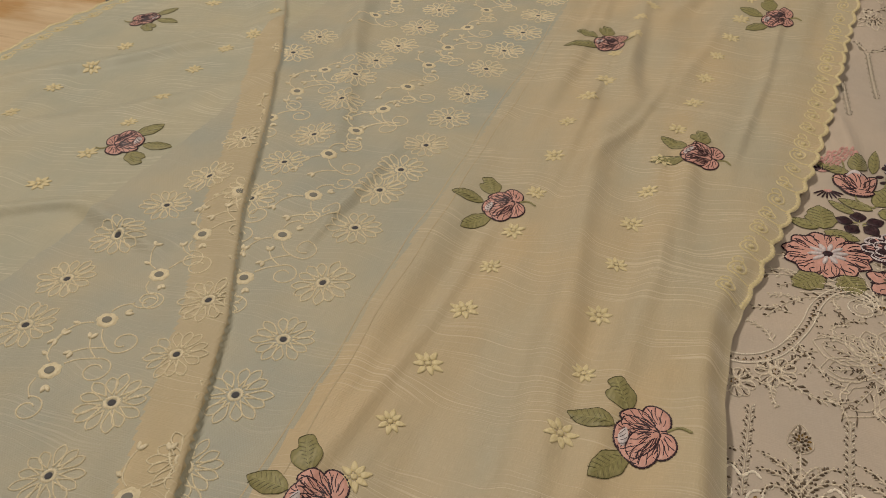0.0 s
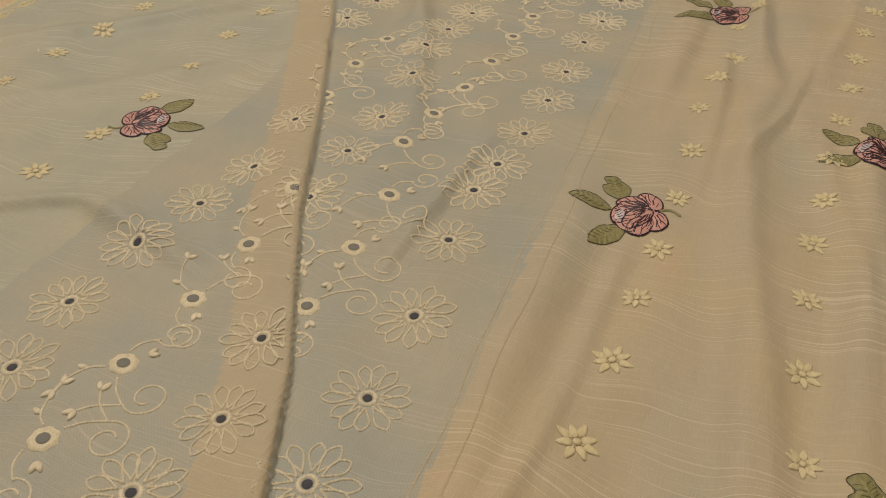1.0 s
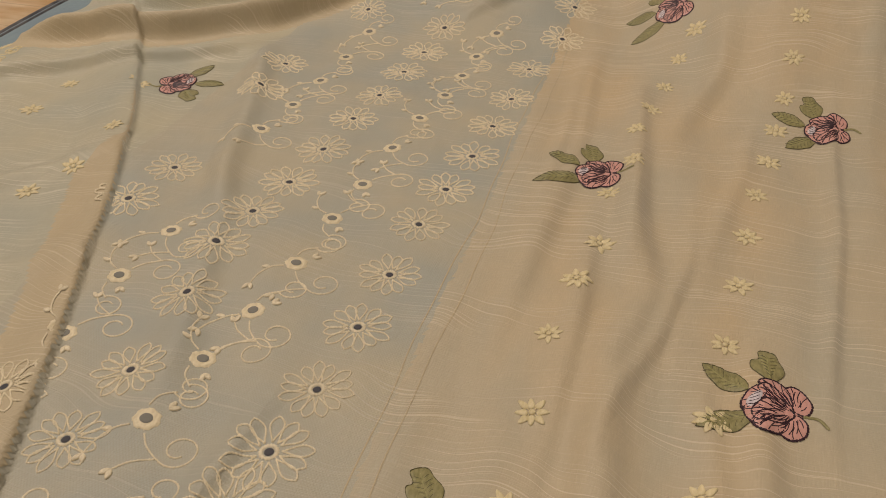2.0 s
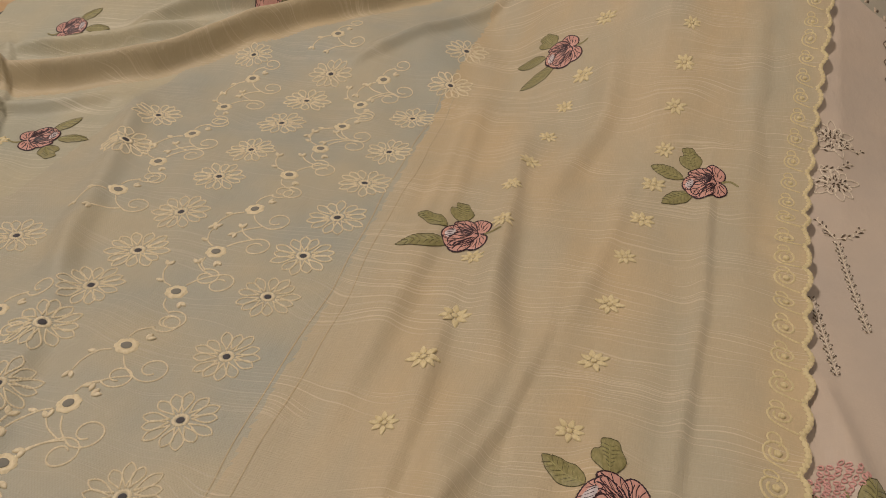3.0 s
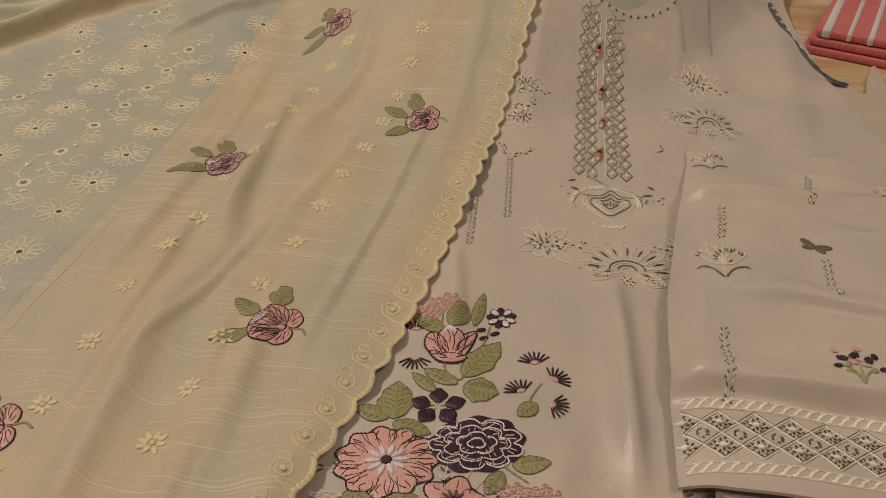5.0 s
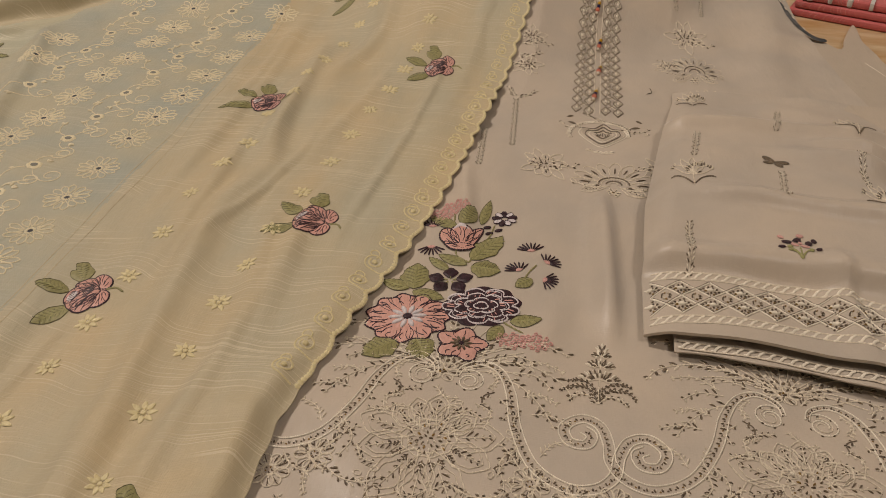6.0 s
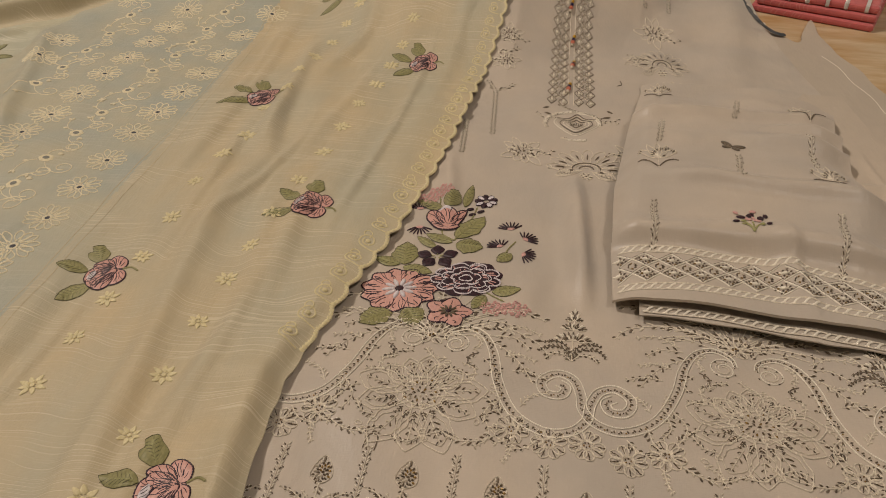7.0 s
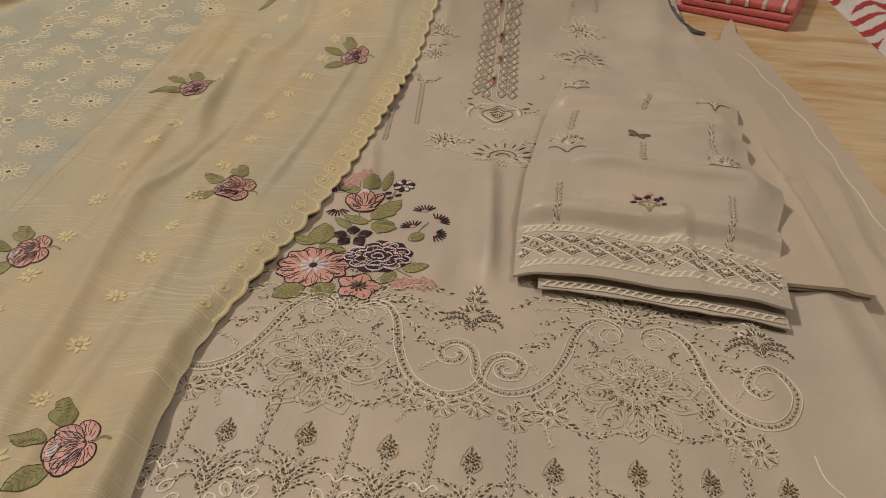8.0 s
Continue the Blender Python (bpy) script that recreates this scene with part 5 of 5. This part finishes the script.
def fold_over(x, y):
    s = x - pleat_x(y)
    return 0.0042 * np.exp(-((s + 0.0035) / 0.004) ** 2) * ss(0.0, 0.1, y) * (1 - ss(0.88, 0.97, y))


cloth = sheet("cloth", lambda u, y: dup_left(y) + u ** 0.92 * (dup_right(y) - dup_left(y)), lambda u, v: 0.02 + v * 1.36, dupatta_z, 290, 470, [SILK, NET, PALE, DOUBLE], dupatta, "", panel, 0.001, fold_over)

ROSES = [
    (-0.051, 0.488, 22, 0), (0.067, 0.595, -8, 0), (0.077, 0.32, 20, 0), (-0.042, 0.776, 2, 1),
    (0.1, 0.8767, 7, 0), (-0.0226, 1.0292, 20, 1), (-0.054, 0.231, 20, 0), (-0.354, 0.463, 218, 0),
    (-0.386, 0.815, 214, 0), (-0.505, 0.677, 208, 0), (-0.489, 0.997, 214, 0), (-0.312, 1.068, 214, 0),
]
SMALL = [
    (-0.479, 0.519), (-0.479, 0.614), (-0.477, 0.469), (-0.475, 0.563), (-0.468, 0.787), (-0.466, 0.741), (-0.411, 0.801), (-0.385, 0.595),
    (-0.383, 0.643), (-0.379, 0.726), (-0.376, 0.395), (-0.375, 0.493), (-0.373, 0.442), (-0.372, 0.534), (-0.37, 0.672),
] + [
    (-0.044, 0.25), (-0.042, 0.286), (-0.04, 0.33), (-0.039, 0.612), (-0.038, 0.379), (-0.037, 0.423), (-0.035, 0.462), (-0.035, 0.56),
    (-0.034, 0.51), (-0.034, 0.658), (-0.032, 0.753), (-0.028, 0.697), (-0.026, 0.839), (-0.022, 0.79), (-0.0204, 0.878), (-0.0146, 0.9221),
    (0.008, 1.059), (-0.009, 0.9632), (-0.0005, 0.9963),
] + [
    (0.036, 0.451), (0.036, 0.498), (0.037, 0.4), (0.039, 0.536), (0.04, 0.306), (0.04, 0.352), (0.041, 0.578), (0.044, 0.632),
    (0.049, 0.685), (0.052, 0.733), (0.056, 0.779), (0.063, 0.823), (0.0781, 1.0321), (0.067, 0.867), (0.0712, 0.9047), (0.0766, 0.9915),
    (0.0743, 0.9469),
]
BIG_NEAR = [
    (-0.28, 0.318), (-0.278, 0.364), (-0.272, 0.276), (-0.272, 0.407), (-0.266, 0.497), (-0.262, 0.445), (-0.236, 0.628), (-0.226, 0.583),
    (-0.222, 0.483), (-0.222, 0.528), (-0.219, 0.433), (-0.182, 0.245), (-0.181, 0.329), (-0.18, 0.198), (-0.171, 0.285), (-0.139, 0.475),
    (-0.136, 0.505), (-0.134, 0.427), (-0.133, 0.545), (-0.132, 0.59), (-0.127, 0.37), (-0.126, 0.274), (-0.125, 0.32), (-0.122, 0.226),
]
BIG_FAR = [
    (-0.32, 0.873), (-0.315, 0.654), (-0.313, 0.82), (-0.312, 0.699), (-0.294, 0.99), (-0.235, 0.667), (-0.231, 0.707), (-0.228, 0.752),
    (-0.226, 0.799), (-0.222, 0.84), (-0.22, 0.888), (-0.219, 0.934), (-0.215, 0.978), (-0.134, 0.686), (-0.133, 0.636), (-0.131, 0.728),
    (-0.127, 0.773), (-0.126, 0.821), (-0.1246, 0.8692), (-0.1245, 0.9268), (-0.1093, 0.9854), (-0.11, 1.0429),
]
RINGS = [
    (-0.282, 0.763), (-0.28, 0.808), (-0.279, 0.854), (-0.279, 0.904), (-0.279, 0.956), (-0.272, 0.587), (-0.27, 0.633), (-0.269, 0.539),
    (-0.231, 1.037), (-0.229, 0.251), (-0.228, 0.295), (-0.227, 0.341), (-0.225, 0.43), (-0.224, 0.383), (-0.195, 0.503), (-0.194, 0.546),
    (-0.188, 0.584), (-0.186, 0.676), (-0.185, 0.627), (-0.184, 0.718), (-0.183, 0.768), (-0.18, 0.815), (-0.179, 0.451), (-0.176, 0.358),
    (-0.176, 0.404), (-0.175, 0.859), (-0.1736, 0.8992), (-0.1735, 0.9391), (-0.1666, 0.9781), (-0.134, 0.2),
]


def leaf(pen, parent, base, tip, width, mats=(OLIVE, VEIN, MOSS), belly=0.45, wave=0.0, veins=12, lift=0.0, name="leaf", cleft=False):
    """A stitched leaf with a pale midrib and fine slanting veins; a cleft leaf ends in two lobes."""
    g = Geo()
    shape = leaf_shape(base, tip, width, 16, belly, wave)
    base, tip = np.array(base, float), np.array(tip, float)
    ax = tip - base
    nrm = np.array([-ax[1], ax[0]]) / np.hypot(*ax)
    if cleft:
        shape = loop([base, base + ax * 0.30 + nrm * width, base + ax * 0.62 + nrm * width * 1.05, base + ax * 0.70 + nrm * width * 0.55, base + ax * 0.98 + nrm * width * 0.5,
                      base + ax * 0.98 - nrm * width * 0.45, base + ax * 0.72 - nrm * width * 0.7, base + ax * 0.36 - nrm * width * 0.95])
    pen.patch(g, shape, 0.45, 0, 1.0, lift)
    pen.cord(g, [base, base + ax * 0.5 + nrm * width * 0.06, tip - ax * 0.10], 0.36, 0.8, mat=2, lift=lift + 0.1, stitch=1.5)
    for k in range(veins):
        t = 0.10 + 0.70 * k / veins
        w = width * math.sin(math.pi * t ** (math.log(0.5) / math.log(belly))) ** 0.8
        for s in (-1, 1):
            a = base + ax * t
            pen.cord(g, [a, a + ax * 0.07 + nrm * s * w * 0.4, a + ax * (0.08 if cleft else 0.13) + nrm * s * w * (0.62 if cleft else 0.82)], 0.24, 0.7, mat=1 if k % 2 else 2, step=1.4, lift=lift + 0.1)
    pen.cord(g, shape, 0.16, 0.5, True, 1.4, 1, 1.0, lift)
    return part(name, g, list(mats), parent)


def rose(parent, surf, x, y, turn, size=1.0, big_leaf=False):
    pen = Pen(surf, x, y, turn, size * 0.80, 1.0, 0.0004, 1.0, 1.24)
    g = Geo()
    root = (10.5, 0.8)
    pen.patch(g, loop([(13, 7), (3, 13), (-10, 8), (-15, -3), (-9, -14), (3, -15), (13, -9)]), 0.3, 0, 1.0)
    satin_petal(pen, g, [(9, 2), (2, 10), (5, 16.5), (12, 16), (18, 9.5), (16, 2)], root, 9)
    satin_petal(pen, g, [(11, 0), (17, -3), (17, -11), (10, -16), (3, -14), (6, -6)], root, 9)
    satin_petal(pen, g, [(6, -8), (4, -16), (-4, -19.5), (-10, -16), (-5, -9)], root, 8, 0.1)
    satin_petal(pen, g, [(8, 4), (4, 13), (-4, 15.5), (-12, 11), (-6, 6)], root, 8, 0.1)
    satin_petal(pen, g, [(-8, 9), (-15, 5), (-18, -3), (-16, -8), (-10, -3), (-7, 3)], (-5, 2), 6, 0.15)
    satin_petal(pen, g, [(-16, -6), (-14, -13), (-7, -17), (-5, -10), (-10, -6)], (-3, -6), 5, 0.15)
    satin_petal(pen, g, [(9, 2), (2, 9), (-7, 11), (-12, 7), (-8, 2), (1, 0)], root, 10, 0.25)
    satin_petal(pen, g, [(10, 0), (1, 3), (-7, 0), (-12, -8), (-9, -14), (-1, -12), (6, -7)], root, 12, 0.35)
    body = part("rose", g, [CORAL, PLUM], parent, "coral rose with plum outlines")
    c = Geo()
    pen.patch(c, loop([(-9, 4), (-9, -2), (-13, -7), (-16, -4), (-14, 1)]), 0.7, 0, 0.8, 0.5)
    for k in range(4):
        pen.cord(c, smooth([(-9.5, 3 - 2.4 * k), (-12, 1 - 2.2 * k), (-15, -1 - 1.6 * k)], 4), 0.28, 1.0, mat=1, lift=0.6)
    part("centre", c, [LILAC, PLUM], body, "lilac grey stitched centre")
    st = Geo()
    pen.cord(st, smooth([(14, 1), (22, 2), (28, -3)] if not big_leaf else [(14, 1), (21, 1), (27, 3)], 5), 1.0, 0.9)
    part("stem", st, OLIVE, body)
    pen = Pen(surf, x, y, turn, size * 0.93, lift=0.0003)
    leaf(pen, body, (-5, 15), (-10, 37), 8.0, belly=0.6, wave=0.20, cleft=True)
    leaf(pen, body, (-14, 5), (-38, 16), 6.6, wave=0.04)
    leaf(pen, body, (-9, -11), (-32, -28) if not big_leaf else (-42, -26), 7.0, wave=0.05)
    return body


for x, y, turn, kind in ROSES:
    rose(dupatta, dupatta_z, x, y, turn, 1.0, kind == 1)


def star(parent, surf, x, y, turn, size=1.0, mat=BUTTER, petals=8):
    pen = Pen(surf, x, y, turn, size, lift=0.0003)
    g = Geo()
    for k in range(petals):
        a = 360 / petals * k + 7 * math.sin(k * 5.1 + x * 90)
        r = 7.4 + 0.9 * math.sin(k * 3.3 + y * 70)
        c, s = math.cos(radians(a)), math.sin(radians(a))
        pen.patch(g, oval(c * r, s * r, 4.4, 2.5, a, 14, 0.14, 3), 0.6, 0, 1.1)
        pen.cord(g, [(c * 2.5, s * 2.5), (c * r * 1.4, s * r * 1.4)], 0.45, 0.8, mat=0, step=1.0, stitch=1.5)
    pen.patch(g, oval(0, 0, 2.4, 2.4, 0, 10), 0.9, 0)
    return part("small_flower", g, mat, parent)


for k, (x, y) in enumerate(SMALL):
    star(dupatta, dupatta_z, x, y, k * 23.0, 0.66 + 0.08 * math.sin(k * 2.7))


def lace_flower(parent, surf, x, y, turn, size=1.0):
    pen = Pen(surf, x, y, turn, size, lift=0.0002)
    g = Geo()
    n = 13
    for k in range(n):
        a = 360 / n * k + 4 * math.sin(k * 4.2 + x * 50)
        r = 20.0 + 1.2 * math.sin(k * 2.9 + y * 40)
        c, s = math.cos(radians(a)), math.sin(radians(a))
        pen.cord(g, leaf_shape((c * 5.5, s * 5.5), (c * r, s * r), 3.2, 14, 0.64), 0.54, 0.9, True, 1.5, 0, 0.5)
    pen.cord(g, oval(0, 0, 3.7, 3.7, 0, 22), 1.15, 1.1, True, 1.2, 0, 0.6)
    body = part("lace_flower", g, LACE, parent)
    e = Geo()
    # near-black disc laid on the cloth as the hole's shade; nothing is cut
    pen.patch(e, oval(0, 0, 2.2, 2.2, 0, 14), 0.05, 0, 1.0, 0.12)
    part("eyelet", e, HOLE_SHADE, body, "dark disc painted as the shade in an eyelet")
    return body


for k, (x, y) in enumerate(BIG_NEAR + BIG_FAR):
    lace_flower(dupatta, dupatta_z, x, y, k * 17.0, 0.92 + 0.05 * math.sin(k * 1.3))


def vine(parent, surf, x, y, side, k):
    """A ring flower with its curls and leaf tips."""
    pen = Pen(surf, x, y, 6 * math.sin(k * 1.9), 0.88, side, lift=0.0002)
    g = Geo()
    pen.patch(g, oval(0, 0, 7.0, 6.6, 10, 34, 0.07, 7), 0.4, 0, 1.0)
    pen.cord(g, oval(0, 0, 5.6, 5.2, 10, 30, 0.09, 7), 1.6, 1.2, True, 1.3, 0, 0.6)
    body = part("ring_flower", g, CREAM, parent)
    e = Geo()
    # disc in a darkened net tone, painted as the shaded ring opening
    pen.patch(e, oval(0, 0, 3.4, 3.1, 0, 12), 0.05, 0, 1.0, 0.62)
    part("eyelet", e, DIM, body)
    c = Geo()
    curl = np.vstack([smooth([(3, 8), (8, 15), (16, 21)], 6), coil(24, 13, 11, 4, 135, -1.25)])
    pen.cord(c, curl, 0.6, 0.85, False, 1.7, 0, 0.6)
    curl = np.vstack([smooth([(-3, -8), (-1, -15), (6, -21)], 6), coil(11, -27, 9.5, 3.5, 130, -1.2)])
    pen.cord(c, curl, 0.6, 0.85, False, 1.7, 0, 0.6)
    pen.cord(c, smooth([(-6, 5), (-13, 9), (-18, 18), (-19, 26)], 6), 0.6, 0.85, False, 1.7, 0, 0.6)
    pen.cord(c, smooth([(16, 21), (6, 26), (0, 32)], 6), 0.6, 0.85, False, 1.7, 0, 0.6)
    for bx, by, a in ((-19, 26, 60), (-19, 26, 120), (7, -9, -30), (7, -9, -75), (0, 32, 85), (0, 32, 140), (-13, 9, 170)):
        d = np.array([math.cos(radians(a)), math.sin(radians(a))])
        pen.patch(c, leaf_shape((bx, by), np.array((bx, by)) + d * 6.5, 1.6, 7), 0.8, 0, 1.0)
    part("curl", c, LACE, body)


for k, (x, y) in enumerate(RINGS):
    vine(dupatta, dupatta_z, x, y, 1 if k % 2 else -1, k)


def border(parent, surf, edge, k0, k1, inward):
    """The scalloped rim: one corded bow and a curled shoot for each scallop."""
    for k in range(k0, k1):
        a, b = SCALLOPS[k], SCALLOPS[k + 1]
        y = np.linspace(a, b, 15)
        g = Geo()
        pen = Pen(surf, 0, 0, lift=0.0002)
        x = edge(y)
        pen.cord(g, np.c_[x - inward * 0.0016, y] * 1000, 1.6, 1.2, False, 1.5, 0, 1.0)
        m, w, ex = (a + b) / 2, (b - a), float(edge(np.float64((a + b) / 2)))
        s = Pen(surf, ex - inward * 0.0140, m, 0, w / 0.031, lift=0.0002, sx=inward)
        s.cord(g, np.vstack([smooth([(9, -15), (2, -13), (-5, -10)], 5), coil(-1.5, -1.5, 9.3, 4.2, 245, -1.3)]), 1.0, 0.9, False, 1.6, 0, 0.9)
        s.cord(g, coil(-4, 8, 6.0, 2.2, -60, 1.0), 0.8, 0.9, False, 1.6, 0, 0.9)
        s.patch(g, oval(-1, -2, 2.6, 2.6, 0, 14, 0.12, 5), 1.1)
        part("scallop", g, BORDER, parent)


border(dupatta, dupatta_z, dup_right, 6, len(SCALLOPS) - 1, 1)
border(dupatta, dupatta_z, lambda y: dup_left(y) + 0.0, 10, 24, -1)
# the doubled seam between net and silk
sm = Geo()
pen = Pen(dupatta_z, 0, 0, lift=0.0002)
yy = np.linspace(0.16, 1.0, 180)
for off in (-0.003, 0.009):
    pen.cord(sm, np.c_[np.interp(yy, [0.2, 0.35, 0.55, 0.70, 0.85, 1.0], [-0.083, -0.089, -0.097, -0.100, -0.106, -0.110]) + off + 0.0010 * np.sin(yy * 31 + off * 700) + 0.0006 * np.sin(yy * 83), yy] * 1000, 0.42, 0.15, step=4)
part("seam", sm, DOUBLE, dupatta)


# ---- other folded cloths ----
def roll(name, at, size, turn, base, bands, label, category):
    """A folded cloth: layers with rounded folds, and woven stripes across it."""
    ob = thing(name, at, label, category)
    long, wide, high = size
    for layer in range(3):
        box("layer", (long - 0.005 * layer, wide - 0.004 * layer, high / 3 - 0.0006), (at[0] + 0.001 * layer, at[1], at[2] + high / 3 * (layer + 0.5)), base, ob, "", turn + 1.2 * layer, high / 7)
    c, s = math.cos(radians(turn + 2.4)), math.sin(radians(turn + 2.4))
    for off, wid, mat in bands:
        box("stripe", (wid, wide - 0.0065, high / 3 + 0.0006), (at[0] + c * off, at[1] + s * off, at[2] + high / 3 * 2.5 + 0.0007), mat, ob, "", turn + 2.4, high / 8)
    return ob


roll("folded_textile", (0.575, 1.232, TOP), (0.150, 0.16, 0.030), -21, ROSEPINK,
     [(-0.058, 0.010, CHALK), (-0.034, 0.006, CHALK), (-0.012, 0.007, CHALK), (0.012, 0.003, CHALK), (0.034, 0.006, CHALK), (0.058, 0.003, CHALK)], "folded rose pink cotton with woven white stripes", "textile")

# a dark printed edging that shows between the shirt and the pink textile
edging = thing("garment_edging", (0.47, 1.15, TOP), "dark slate printed edging curving from under the kameez", "trim")
g = Geo()
lie = lambda x, y: 0.004 - 0.012 * ss(0.455, 0.50, x) + 0 * y
Pen(lie, 0, 0).cord(g, smooth([(450, 1300), (456, 1215), (464, 1152), (475, 1106), (489, 1087), (505, 1082)], 8), 4.2, 2.2, step=3)
part("band", g, SLATE, edging)
g = Geo()
for k in range(9):
    y = 1290 - k * 24
    Pen(lie, 0, 0, lift=0.002).patch(g, oval(float(np.interp(y, [1087, 1106, 1152, 1215, 1300], [489, 475, 464, 456, 450])), y, 1.4, 5, 10, 10), 0.5)
part("print", g, ECRU, edging)


# a crumpled red and white cloth further along the table
crumple = thing("crumpled_cloth", (0.82, 1.25, TOP), "white cotton cloth with crimson stripes, lying crumpled on the table", "textile")


def crumple_left(y):
    return np.interp(y, [0.95, 1.066, 1.13, 1.175, 1.26, 1.4], [0.745, 0.719, 0.710, 0.707, 0.698, 0.69])


def crumple_z(x, y):
    d = x - crumple_left(y)
    return TOP + 0.002 + 0.026 * ss(0, 0.03, d) + ss(0, 0.02, d) * (0.006 * wobble(x, y, 0.012, 3) + 0.004 * wobble(x, y, 0.006, 4))


def crumple_tone(x, y):
    return ((np.sin((x * 0.7 + y) * 170) > 0.1) & (np.sin((x - y * 0.6) * 60) > -0.6)).astype(int)


sheet("cloth", lambda u, y: crumple_left(y) + u * 0.22, lambda u, v: 0.97 + v * 0.42, crumple_z, 90, 150, [CHALK, CRIMSON], crumple, "", crumple_tone, 0.003)
g = Geo()
pen = Pen(lambda x, y: crumple_z(x, y), 0.765, 1.262, 20, 1.0)
pen.patch(g, oval(0, 0, 16, 9, 0, 20, 0.1, 3), 9)
part("orange_tassel", g, ORANGE, crumple, "orange tuft")

# dusty blue garment under the scarf's far edge
blue = thing("blue_garment", (-0.6, 0.95, TOP), "dusty blue cotton garment with slate edging under the dupatta", "garment")


def blue_left(y):
    return np.interp(y, [0.72, 0.76, 0.80, 0.90, 1.0, 1.2, 1.4], [-0.605, -0.630, -0.640, -0.645, -0.650, -0.66, -0.67])


def blue_z(x, y):
    return TOP + 0.003 + 0.002 * wobble(x, y, 0.02, 5) + 0.002


sheet("cloth", lambda u, y: blue_left(y) + u * (-0.52 - blue_left(y)), lambda u, v: 0.72 + v * 0.66, blue_z, 30, 120, BLUE, blue, "", None, 0.003)
g = Geo()
yy = np.linspace(0.73, 1.37, 100)
for off, r in ((0.003, 2.6), (0.010, 1.6)):
    Pen(blue_z, 0, 0).cord(g, np.c_[blue_left(yy) + off, yy] * 1000, r, 1.6, step=5)
part("edging", g, SLATE, blue, "dark slate edging")
